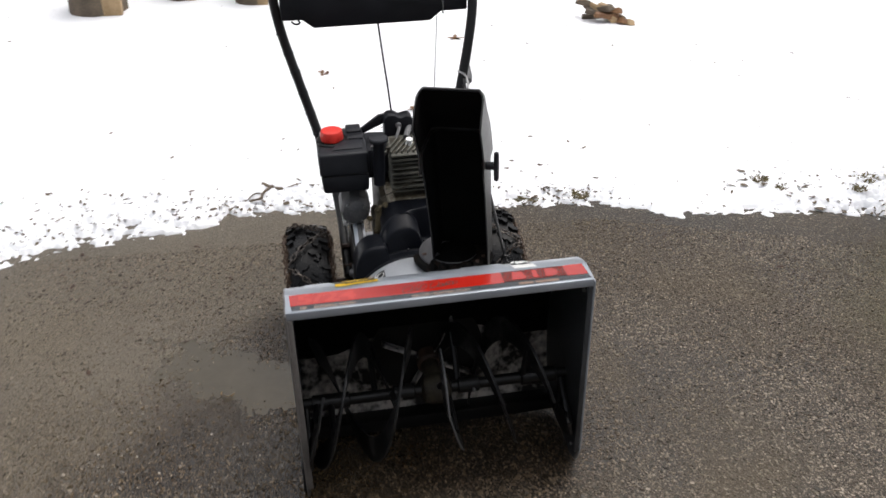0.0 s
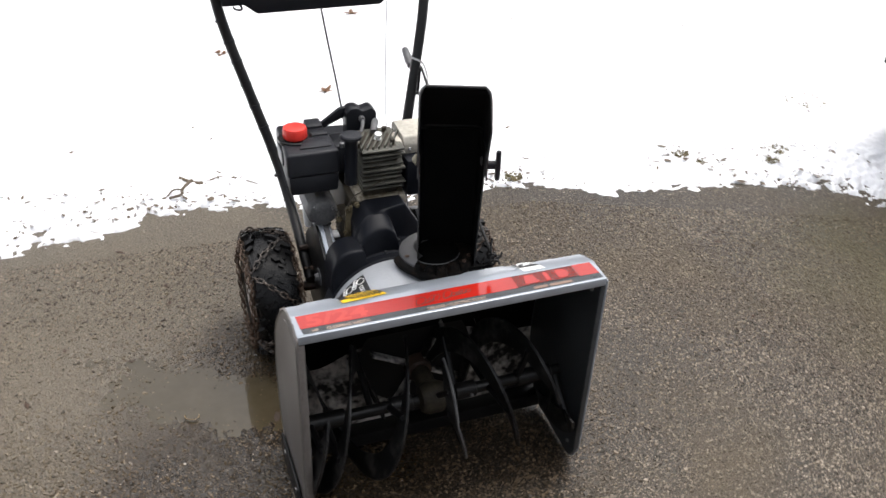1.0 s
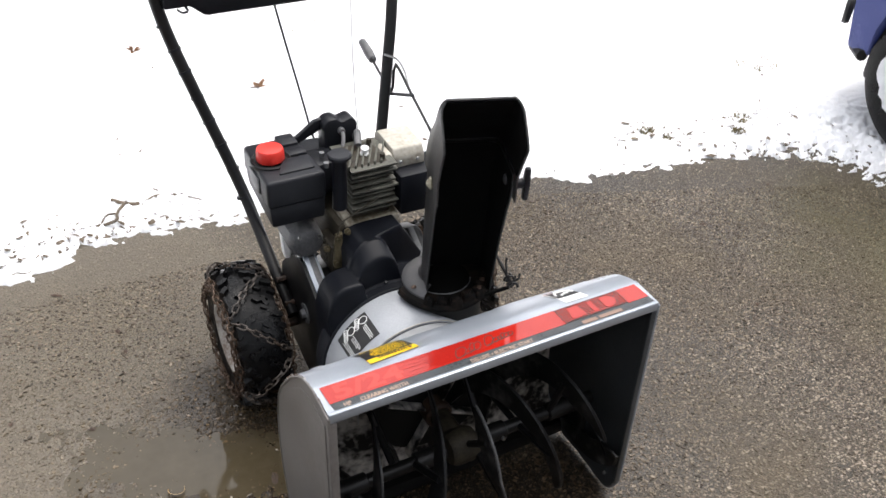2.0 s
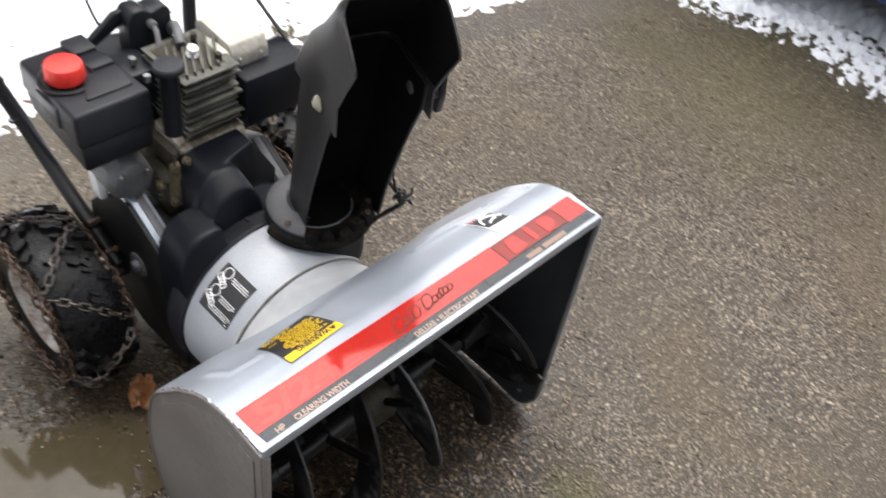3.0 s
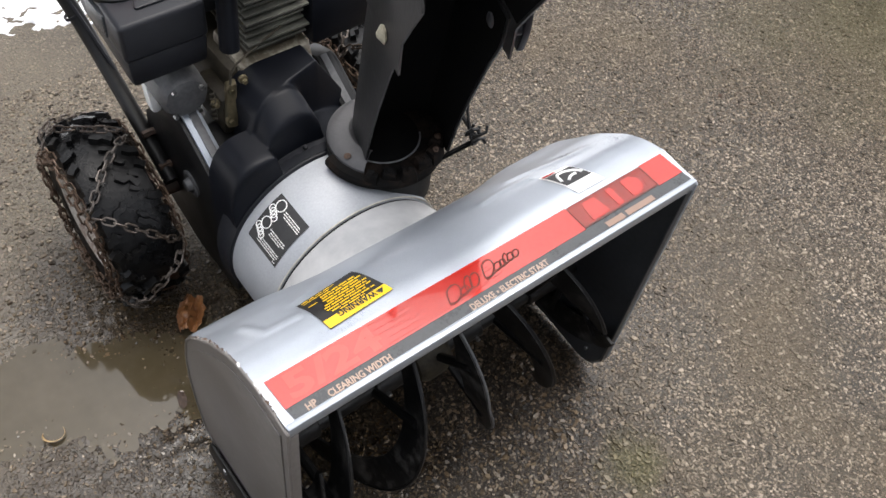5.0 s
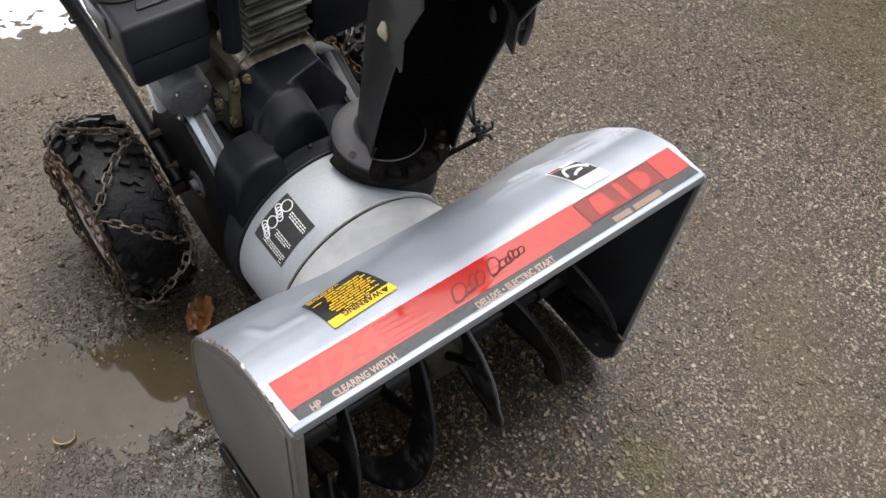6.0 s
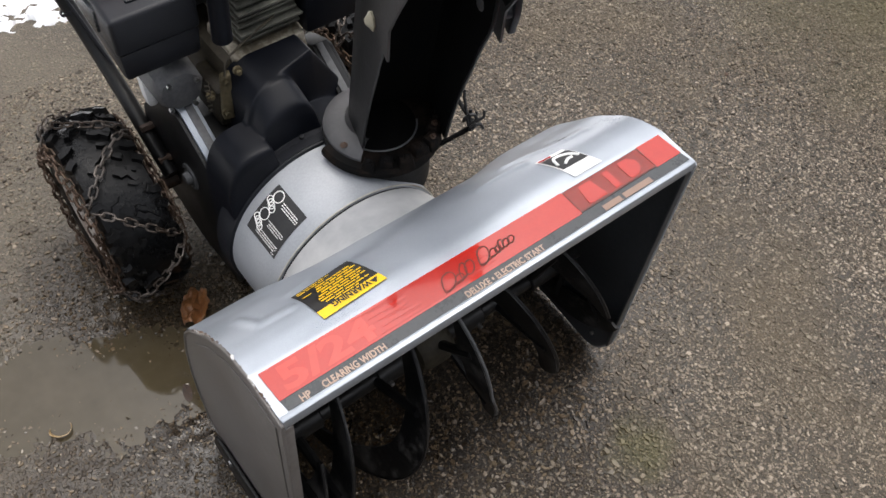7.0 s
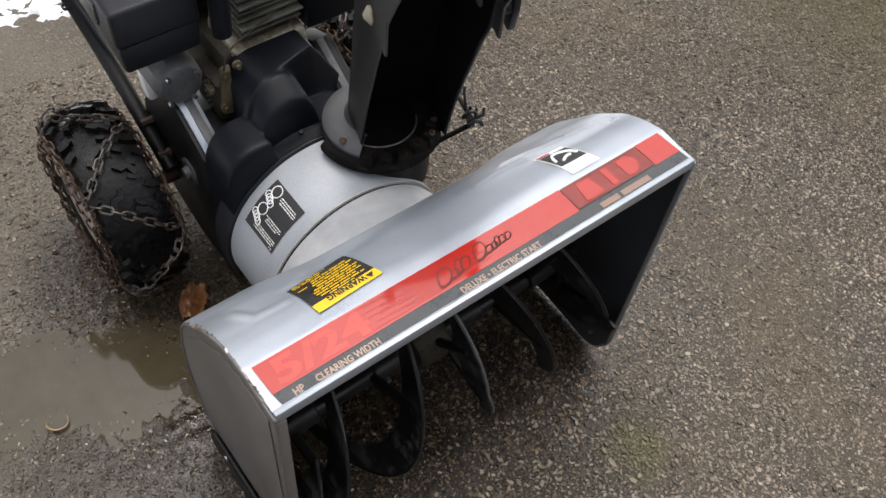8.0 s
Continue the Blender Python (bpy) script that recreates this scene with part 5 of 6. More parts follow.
part("linkage_rod", tube([(-0.07, 0.55, 0.43), (-0.06, 0.56, 0.45), (-0.02, 0.57, 0.46), (0.03, 0.568, 0.485)], 0.0018, 6, round_by=1), M_GREASE, linkage)
part("linkage_spring", tube([(-0.095 + 0.004 * math.cos(k), 0.562 + 0.004 * math.sin(k), 0.36 + 0.0016 * k) for k in range(40)], 0.001, 5), M_GREASE, linkage)

# ---- belt cover ----
def ease(a, b, v):
    q = min(1.0, max(0.0, (v - a) / (b - a)))
    return q * q * (3 - 2 * q)


def swell(u, k):
    """A bulging profile: one in the middle, falling round to nought at either end."""
    return max(0.0, 1 - abs(u) ** k) ** (1 / k)


def cover_top(x, y):
    """The moulded cover: it hugs the drum in front, bulges in a barrel and an arch, and has a level back."""
    low = 0.211 + math.sqrt(max(0.0001, 0.168 ** 2 - (x + 0.007) ** 2))
    barrel = swell((x + 0.088) / (0.064 if x < -0.088 else 0.024), 2.2 if x < -0.088 else 6) * swell(min(0, y - 0.456) / 0.030, 6)
    arch = swell((x + 0.014) / (0.062 if x < -0.014 else 0.040), 2.3) * swell(min(0, y - 0.474) / 0.024, 6)
    front = 0.497 + 0.28 * (x + 0.02)
    back = swell(min(0, x + 0.02) / 0.06, 2.3) * ease(front - 0.006, front + 0.006, y)
    z = low + max(0, 0.404 - low) * barrel
    z = max(z, low + (min(0.456, 0.436 + 0.5 * (y - 0.455)) - low) * arch)
    return max(z, low + max(0, min(0.456, 0.456 - 1.7 * (x - 0.062)) - low) * back)


t = bmesh.new()
heights = np.array([[cover_top(x, y) for y in spaced(0.420, 0.576, 79)] for x in spaced(-0.153, 0.135, 145)])
for k in range(2):
    heights[1:-1, 1:-1] = (heights[1:-1, 1:-1] * 2 + heights[:-2, 1:-1] + heights[2:, 1:-1] + heights[1:-1, :-2] + heights[1:-1, 2:]) / 6
grid = [[t.verts.new((x, y, heights[i + 2][j + 2])) for j, y in enumerate(spaced(0.424, 0.572, 75))] for i, x in enumerate(spaced(-0.149, 0.131, 141))]
for i in range(140):
    for j in range(74):
        if grid[i][j].co.x > -0.07 or grid[i][j].co.y < 0.50:
            t.faces.new((grid[i][j], grid[i + 1][j], grid[i + 1][j + 1], grid[i][j + 1]))
bmesh.ops.delete(t, geom=[v for v in t.verts if not v.link_faces], context="VERTS")
skirt = bmesh.ops.extrude_edge_only(t, edges=[e for e in t.edges if e.is_boundary])
for v in (g for g in skirt["geom"] if isinstance(g, bmesh.types.BMVert)):
    v.co.z = 0.2
cover = part("belt_cover", t, M_COVER, blower, "black moulded plastic belt cover")
for x, y in ((0.036, 0.493), (-0.012, 0.446)):
    z = cover_top(x, y)
    part("cover_bolt", cyl((x, y, z - 0.004), (x, y - 0.004, z + 0.005), 0.004, 6, 0.001), M_COVER, cover)

# ---- frame, handles, controls ----
FR = rounded([(0.46, 0.07), (0.46, 0.29), (0.515, 0.332), (0.60, 0.383), (0.655, 0.36), (0.735, 0.285), (0.75, 0.2), (0.72, 0.1), (0.6, 0.06)], 0.015)
for side in (-1, 1):
    fs = part("frame_side", prism(FR, "x", side * 0.138, side * 0.144, 0.001), M_GLOSS, blower)
    part("frame_bolt", lathe([(0.024, 0), (0.0245, 0.003), (0.019, 0.0045), (0.017, 0.003), (0.012, 0.003), (0.011, 0.006), (0.010, 0.012), (0.005, 0.013)], (side * 0.144, 0.585, 0.24), (side * 1, 0.585, 0.24), 20), M_GREYCAN, fs, "worn bearing boss")
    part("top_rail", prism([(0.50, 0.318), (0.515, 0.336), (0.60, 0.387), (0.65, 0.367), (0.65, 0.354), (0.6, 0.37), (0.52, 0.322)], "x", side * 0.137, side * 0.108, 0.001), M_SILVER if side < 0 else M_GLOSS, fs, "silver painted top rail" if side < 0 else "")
    # raised grey strip, coloured as the shade in the rail's channel
    part("rail_channel_shade", slab([(side * q, y, z) for z0 in (-0.003, 0.0012) for q, y, z in ((0.127, 0.517, 0.3395 + z0), (0.114, 0.517, 0.3395 + z0), (0.114, 0.598, 0.3876 + z0), (0.127, 0.598, 0.3876 + z0))], 0.0005), M_GREYCAN, fs, "grey strip standing in for the shaded channel of the rail")
    for y, z in ((0.665, 0.215), (0.715, 0.25)):
        part("handle_bolt", cyl((side * 0.143, y, z), (side * 0.166, y, z), 0.007, 6, 0.001), M_RUST, fs)
part("frame_pan", prism([(0.46, 0.12), (0.46, 0.30), (0.50, 0.318), (0.6, 0.34), (0.73, 0.28), (0.73, 0.12)], "x", -0.136, 0.136, 0.003), M_GLOSS, blower)
for side in (-1, 1):
    b = 0.035 - 0.035 * side
    h = part("handlebar", tube([(side * 0.15, 0.645, 0.195), (side * 0.15, 0.70, 0.225), (side * 0.149, 0.80 + 0.6 * b, 0.285), (side * 0.166, 0.86 + b, 0.40), (side * 0.222, 0.93 + b, 0.60), (side * 0.265, 0.984 + 0.8 * b, 0.76), (side * 0.28, 1.02 + 0.4 * b, 0.86), (side * 0.282, 1.10, 0.96), (side * 0.282, 1.19, 0.99)], 0.0138, 12, round_by=2), M_GLOSS, blower, "black tubular handlebar")
    h.location.x = -0.006
    part("hand_grip", lathe([(0.013, 0), (0.0165, 0.004), (0.0165, 0.1), (0.013, 0.106)], (side * 0.282, 1.16, 0.98), (side * 0.282, 1.3, 1.027), 14), M_RUBBER, h)
for z in (0.37, 0.43, 0.49, 0.545, 0.6, 0.66, 0.71, 0.765):
    x, y = np.interp(z, (0.40, 0.60, 0.76, 0.86), (-0.166, -0.222, -0.265, -0.28)), np.interp(z, (0.29, 0.40, 0.60, 0.76, 0.86), (0.85, 0.93, 1.0, 1.04, 1.048))
    tie = part("cable_tie", lathe([(0.0135, 0), (0.0158, 0.0), (0.0158, 0.005), (0.0135, 0.005), (0.0135, 0)], (x, y, z), (x - 0.25, y + 0.3, z + 0.93), 14, cyl((x - 0.009, y - 0.006, z), (x - 0.0135, y - 0.009, z + 0.002), 0.0025, 6), None, False), M_BLACK, blower)
    tie.location.x = -0.006
part("clutch_cable", tube([(-0.15, 0.83, 0.3), (-0.171, 0.918, 0.40), (-0.231, 0.99, 0.60), (-0.273, 1.03, 0.76), (-0.275, 1.038, 0.83)], 0.0035, 6, round_by=2), M_BLACK, blower)
panel = part("control_panel", prism(rounded([(-0.262, 0.90), (-0.262, 0.806), (-0.205, 0.806), (-0.174, 0.781), (0.156, 0.781), (0.187, 0.806), (0.262, 0.806), (0.262, 0.90)], 0.006), "y", 1.02, 1.045, 0.005), M_BLACK, blower, "black plastic control panel")
panel.location.x = -0.006
part("panel_top", box(-0.262, 0.262, 1.03, 1.14, 0.895, 0.912, 0.006), M_BLACK, panel)
part("panel_wire", tube([(-0.235, 1.02, 0.805), (-0.225, 1.018, 0.796), (-0.21, 1.02, 0.798), (-0.215, 1.025, 0.806)], 0.003, 6, round_by=1), M_BLACK, panel)
part("panel_wire", tube([(0.19, 1.018, 0.86), (0.192, 1.018, 0.8)], 0.0022, 6), M_STEEL, panel)
part("throttle_cable", tube([(0.008, 1.15, 0.79), (0.013, 1.08, 0.68), (0.02, 1.0, 0.56), (0.02, 0.93, 0.47), (0.02, 0.84, 0.44)], 0.0028, 6, round_by=1), M_BLACK, blower)
part("drive_cable", tube([(0.17, 1.03, 0.8), (0.15, 0.98, 0.6), (0.13, 0.9, 0.4)], 0.0014, 6, round_by=1), M_STEEL, blower)
part("cable_loop", tube([(0.21, 0.925, 0.66), (0.225, 0.88, 0.665), (0.22, 0.83, 0.65), (0.214, 0.8, 0.625)], 0.0028, 6, round_by=2), M_STEEL, blower)

# ---- wheels ----
WR, WW = 0.165, 0.11
part("axle", cyl((-0.21, 0.66, 0.165), (0.21, 0.66, 0.165), 0.013, 14), M_RUST, blower)


def link(bm, p, along, up, length=0.021, width=0.0115, r=0.0018):
    """One oval chain link."""
    side = along.cross(up).normalized()
    pts = []
    for k in range(10):
        a = k * math.tau / 10
        pts.append(p + along * (0.5 * length - 0.5 * width) * (1 if math.cos(a) > 0 else -1) + along * 0.5 * width * math.cos(a) + side * 0.5 * width * math.sin(a))
    return tube(pts, r, 5, bm, closed=True)


def chain(bm, path, out):
    """Links along a path, every other one on edge."""
    pts = [Vector(p) for p in path]
    lens = [0.0]
    for a, b in zip(pts, pts[1:]):
        lens.append(lens[-1] + (b - a).length)
    n = max(2, round(lens[-1] / 0.0165))
    at = lambda s: Vector([np.interp(s, lens, [p[i] for p in pts]) for i in range(3)])  # noqa: E731
    for k in range(n):
        s = lens[-1] * (k + 0.5) / n
        p, d = at(s), (at(min(lens[-1], s + 0.004)) - at(max(0, s - 0.004))).normalized()
        o = out(p)
        o = (o - d * o.dot(d)).normalized()
        if k % 2:
            o = d.cross(o)
        bm = link(bm, p, d, (o + 0.35 * Vector((random.uniform(-1, 1), random.uniform(-1, 1), random.uniform(-1, 1)))).normalized())
    return bm


def wheel(side, zc, turn):
    c = Vector((side * 0.2605, 0.66, zc))
    hw = WW / 2
    w = part("wheel", lathe([(0.02, -0.03), (0.02, 0.035)], c, c + Vector((side, 0, 0)), 16), M_RUST, blower, "pneumatic wheel with a rusty tyre chain")
    prof = [(0.078, -hw + 0.012), (0.1, -hw + 0.002), (0.128, -hw), (0.143, -hw + 0.004)] + [(0.155 - 11 * x * x * abs(x) * 4, x) for x in spaced(-hw + 0.007, hw - 0.007, 44)] + [(0.143, hw - 0.004), (0.128, hw), (0.1, hw - 0.002), (0.078, hw - 0.012)]
    tyre = lathe(prof, c, c + Vector((1, 0, 0)), 96, None, None, False)
    rnd = random.Random(5)

    def knob(row, path, wide, h):
        """A bent rubber bar on the tread: path of (x, angle)."""
        pts = [Vector((x, a * 0.155)) for x, a in path]
        left, right = [], []
        for i, p in enumerate(pts):
            d = (pts[min(i + 1, len(pts) - 1)] - pts[max(i - 1, 0)]).normalized()
            for side_list, k in ((left, 1), (right, -1)):
                side_list.append([(p + Vector((-d.y, d.x)) * k * q, r) for q, r in ((wide * 0.66, -0.003), (wide * 0.46, h))])

        def put(q, r):
            base = 0.155 - 44 * abs(q.x) ** 3
            a = q.y / 0.155 + turn
            return tyre.verts.new(c + Vector((q.x, (base + r) * math.cos(a), (base + r) * math.sin(a))))

        rows = [[put(*l[0]), put(*l[1]), put(*r[1]), put(*r[0])] for l, r in zip(left, right)]
        for p, q in zip(rows, rows[1:]):
            for i in range(3):
                tyre.faces.new((p[i], p[i + 1], q[i + 1], q[i]))
        tyre.faces.new(rows[0])
        tyre.faces.new(rows[-1])

    for k in range(13):
        for row in (-1, 1):
            a = (k + (0.5 if row > 0 else 0)) * math.tau / 13 + rnd.uniform(-0.03, 0.03)
            j = [rnd.uniform(-0.003, 0.003) for _ in range(4)]
            knob(row, [(row * 0.004 + j[0], a - 0.06), (row * 0.011, a - 0.01 + 4 * j[1]), (row * 0.020 + j[2], a), (row * 0.028, a + 0.085 + 4 * j[3])], 0.0095, 0.0105)
            b = a + math.tau / 26
            knob(row, [(row * 0.034, b - 0.05 + 6 * j[1]), (row * 0.041, b), (row * 0.0495, b + 0.012), (row * 0.0535, b + 0.01)], 0.0125, 0.0095)
            knob(row, [(row * 0.039, b + 0.15 + 5 * j[0]), (row * 0.046, b + 0.16), (row * 0.053, b + 0.2)], 0.0115, 0.009)
    for k in range(34):
        a, x = k * math.tau / 34 + rnd.uniform(-0.05, 0.05), rnd.uniform(-0.030, 0.030)
        knob(1, [(x - 0.006, a - 0.03), (x + rnd.uniform(-0.002, 0.002), a + 0.005), (x + 0.006, a + rnd.uniform(-0.01, 0.04))], rnd.uniform(0.005, 0.008), 0.0085)
    part("tyre", tyre, M_RUBBER, w, "wet black knobbly tyre", 50)
    part("rim", lathe([(0.03, 0.012), (0.05, 0.016), (0.062, 0.03), (0.07, hw - 0.012), (0.083, hw - 0.006), (0.084, hw - 0.002), (0.078, hw - 0.002), (0.068, hw - 0.016), (0.058, 0.022), (0.03, 0.008)], c, c + Vector((side, 0, 0)), 32), M_RIM, w, "dirty white steel rim")
    bm = None
    out = lambda p: Vector((0, p.y - c.y, p.z - c.z)).normalized()  # noqa: E731
    for s in (-1, 1):
        ring = []
        for k in range(61):
            a = k * math.tau / 60
            r = 0.136 + 0.006 * math.sin(6 * a + turn) + 0.003 * math.sin(11 * a)
            ring.append(c + Vector((s * (hw + 0.004), r * math.cos(a), r * math.sin(a))))
        part("side_chain", chain(None, ring, lambda p: Vector((1, 0, 0))), M_CHAINRUST, w, "orange rusty side chain", 60)
        slack = []
        for k in range(61):
            a = k * math.tau / 60
            r = 0.123 + 0.010 * math.sin(5 * a + 2 * turn) + 0.003 * math.sin(13 * a)
            slack.append(c + Vector((s * (hw + 0.008), r * math.cos(a), r * math.sin(a))))
        part("slack_chain", chain(None, slack, lambda p: Vector((1, 0.3, 0))), M_CHAINRUST, w, "loose loop of rusty chain", 60)
    bm = None
    n = 10
    for k in range(n):
        a0, a1 = k * math.tau / n + turn, (k + 1) * math.tau / n + turn
        path = []
        for q in spaced(0, 1, 11):
            a = a0 + (a1 - a0) * q + 0.08 * math.sin(math.pi * q) * math.sin(k * 2.1)
            x = (q - 0.5) * (WW + 0.008) * (1 if k % 2 else -1)
            r = 0.1685 - (0.032 if q in (0, 1) else 0.009 if q < 0.11 or q > 0.89 else 0)
            path.append(c + Vector((x, r * math.cos(a), r * math.sin(a))))
        bm = chain(bm, path, out)
    part("tyre_chain", bm, M_CHAIN, w, "rusty steel tyre chain", 60)
    return w


random.seed(11)
wheel(-1, 0.170, 0.35)
wheel(1, 0.160, 0.9)

# ---- leaves, twigs and litter ----
def leaf_mesh(size, lobes=5, curl=0.3, seed=0):
    """A dead leaf with pointed lobes, curled."""
    t = bmesh.new()
    mid = t.verts.new((0, 0, 0))
    ring = []
    n = lobes * 4
    for i in range(n):
        a = math.tau * i / n
        k = (1.0, 0.72, 0.45, 0.72)[i % 4] * (0.8 + 0.35 * noise.noise((i * 1.3, seed, 0.5)))
        x, y = size * k * math.cos(a), size * 0.8 * k * math.sin(a)
        ring.append(t.verts.new((x, y, curl * size * (k * k * (0.5 + 0.5 * math.sin(2 * a + seed))) )))
    for i in range(n):
        t.faces.new((mid, ring[i], ring[(i + 1) % n]))
    bmesh.ops.solidify(t, geom=t.faces[:], thickness=0.0006)
    zmin = min(v.co.z for v in t.verts)
    for v in t.verts:
        v.co.z -= zmin
    return tube([(size * 0.3, 0, -zmin), (size * 1.3, size * 0.1, 0.002)], 0.0009, 5, t)


def put_leaf(x, y, size, turn, curl, seed, label, z=None, mat=None):
    z = max(snow_depth(x, y), 0.001) if z is None else z
    ob = part("leaf", leaf_mesh(size, 5, curl, seed), mat or M_LEAF)
    ob.matrix_world = pose(x, y, z, 0, 0, turn)
    return tagged(ob, label, "leaf", "fallen leaves")


put_leaf(0.259, 2.171, 0.05, 40, 0.5, 1, "curled brown oak leaf lying on snow")
def crumpled(u, v):
    """A wet leaf folded over itself, with a wrinkled, torn edge."""
    k = 1 - 0.25 * noise.noise((u * 7, v * 3, 1.0)) * abs(2 * v - 1)
    return Vector((0.018 * (2 * v - 1) * k * (0.7 + 0.6 * math.sin(math.pi * u)), 0.072 * (u - 0.5), 0.004 + 0.014 * abs(math.sin(3.4 * v + 1.5 * u)) + 0.012 * (0.5 + noise.noise((u * 5, v * 5, 3.0)))))


wet_leaf = part("leaf", sheet(crumpled, spaced(0, 1, 22), spaced(0, 1, 14), 0.0008), M_LEAFO)
wet_leaf.matrix_world = pose(-0.212, 0.50, 0.0, 0, 0, -38)
tagged(wet_leaf, "crumpled wet orange-brown leaf on asphalt by the tyre", "leaf", "fallen leaves")
t = sheet(lambda u, v: Vector(((0.017 + 0.004 * v * math.sin(u)) * math.cos(u), (0.015 + 0.004 * v) * math.sin(u), (0.0035 + 0.002 * math.sin(u)) * (0.4 + v) * min(1, 0.35 + u))), spaced(0, 3.6, 16), [0, 0.5, 1], 0.0008)
curl = part("leaf", t, M_LEAFT)
curl.matrix_world = pose(-0.495, 0.425, -0.002, 0, 0, 150)
tagged(curl, "small curled tan leaf in a puddle", "leaf", "fallen leaves")
put_leaf(0.62, 3.1, 0.06, 10, 0.5, 5, "curled brown leaf lying on snow")
put_leaf(-0.1, 2.65, 0.05, 100, 0.4, 6, "flat dark leaf lying on snow")


def twig(points, r, label):
    pts = [Vector(p) for p in points]
    base = pts[0].copy()
    ob = part("twig", tube([p - base for p in pts], r, 6, round_by=1), M_BARK)
    ob.location = base
    return tagged(ob, label, "twig", "fallen twigs")


def on_snow(points, lift):
    return [(x, y, max(0.002, snow_depth(x, y)) + lift) for x, y in points]


twig(on_snow([(-0.443, 1.455), (-0.40, 1.475), (-0.40, 1.505), (-0.36, 1.553)], 0.004), 0.0048, "dark crooked twig lying on snow")
twig(on_snow([(-0.397, 1.583), (-0.378, 1.562), (-0.343, 1.543), (-0.325, 1.55)], 0.006), 0.0056, "thick dark twig lying on snow")
twig(on_snow([(-0.402, 1.504), (-0.428, 1.505), (-0.448, 1.47)], 0.003), 0.0028, "thin dark twig lying on snow")
twig(on_snow([(-0.27, 1.60), (-0.22, 1.555), (-0.19, 1.54)], 0.002), 0.0022, "thin grey twig half sunk in snow")
twig([(-0.28, 1.62, 0.02), (-0.2, 1.55, 0.02), (-0.14, 1.5, 0.015)], 0.002, "thin dark twig lying at the snow's edge")

# specks of bark, leaf and grit over the snow, thickest along its edge
random.seed(21)
t = None
verts, faces = [], []
count = 0
CLUSTERS = ((-0.40, 1.43, 0.1), (0.5, 1.36, 0.2), (0.68, 1.34, 0.1), (1.5, 1.3, 0.12), (1.9, 1.25, 0.12), (-0.9, 1.5, 0.2))
while count < 800:
    x, y = random.uniform(-1.9, 2.3), random.uniform(0.9, 4.5)
    near = count > 480
    if near:
        cx, cy, cr = CLUSTERS[count % 6]
        x, y = random.gauss(cx, cr), random.gauss(cy, 0.045)
    d = y - np.interp(x, EDGE_X, EDGE_Y)
    if d < -0.02 or not near and random.random() > math.exp(-d / 0.10) * max(0, 0.35 + 1.6 * noise.noise((x * 3.3, y * 3.3, 4.0))) + 0.0025:
        continue
    h = snow_depth(x, y)
    if h < 0:
        continue
    count += 1
    s = random.uniform(0.003, 0.010) * (2.0 if random.random() < 0.08 else 1)
    a, n0 = random.uniform(0, math.tau), len(verts)
    ca, sa, long = math.cos(a), math.sin(a), random.uniform(0.5, 2.4)
    for k in range(7):
        q = s * random.uniform(0.2, 1.15)
        u, v = q * math.cos(k * math.tau / 7) * long, q * math.sin(k * math.tau / 7) * 0.75
        verts.append((x + u * ca - v * sa, y + u * sa + v * ca, h + random.uniform(0.0005, 0.006)))
    verts.append((x, y, h + 0.004))
    faces += [(n0 + k, n0 + (k + 1) % 7, n0 + 7) for k in range(7)]
me = bpy.data.meshes.new("litter")
me.from_pydata(verts, [], faces)
me.materials.append(M_BARK)
tagged(new("litter", me), "dark specks of bark and leaf scattered on snow", "litter", kind="stuff")


# wet dark leaf scraps on the asphalt
random.seed(77)
verts, faces = [], []
for x, y in [(-0.268, 0.362), (-0.28, 0.352), (-0.255, 0.335), (-0.245, 0.345), (-0.30, 0.37), (-0.25, 0.322), (-1.02, 1.08), (-0.82, 0.98), (-0.62, 1.2), (-0.98, 1.2), (1.2, 0.95), (1.26, 0.78), (-0.5, 0.9)] + [(random.uniform(-1.2, 1.7), random.uniform(0.0, 1.2)) for _ in range(26)]:
    if snow_depth(x, y) > 0.002 or math.hypot(x + 0.45, y - 0.47) < 0.17:
        continue
    s, a, n0, h = random.uniform(0.004, 0.012), random.uniform(0, math.tau), len(verts), road_height(x, y) + 0.001
    long = random.uniform(0.8, 2.2)
    for k in range(8):
        q = s * random.uniform(0.35, 1.1)
        u, v = q * math.cos(k * math.tau / 8) * long, q * math.sin(k * math.tau / 8) * 0.8
        verts.append((x + u * math.cos(a) - v * math.sin(a), y + u * math.sin(a) + v * math.cos(a), h + random.uniform(0.0005, 0.003)))
    verts.append((x, y, h + 0.003))
    faces += [(n0 + k, n0 + (k + 1) % 8, n0 + 8) for k in range(8)]
me = bpy.data.meshes.new("leaf_scraps")
me.from_pydata(verts, [], faces)
me.materials.append(M_RUST)
tagged(new("leaf_scraps", me), "dark wet leaf scraps scattered on asphalt", "leaf litter", kind="stuff")


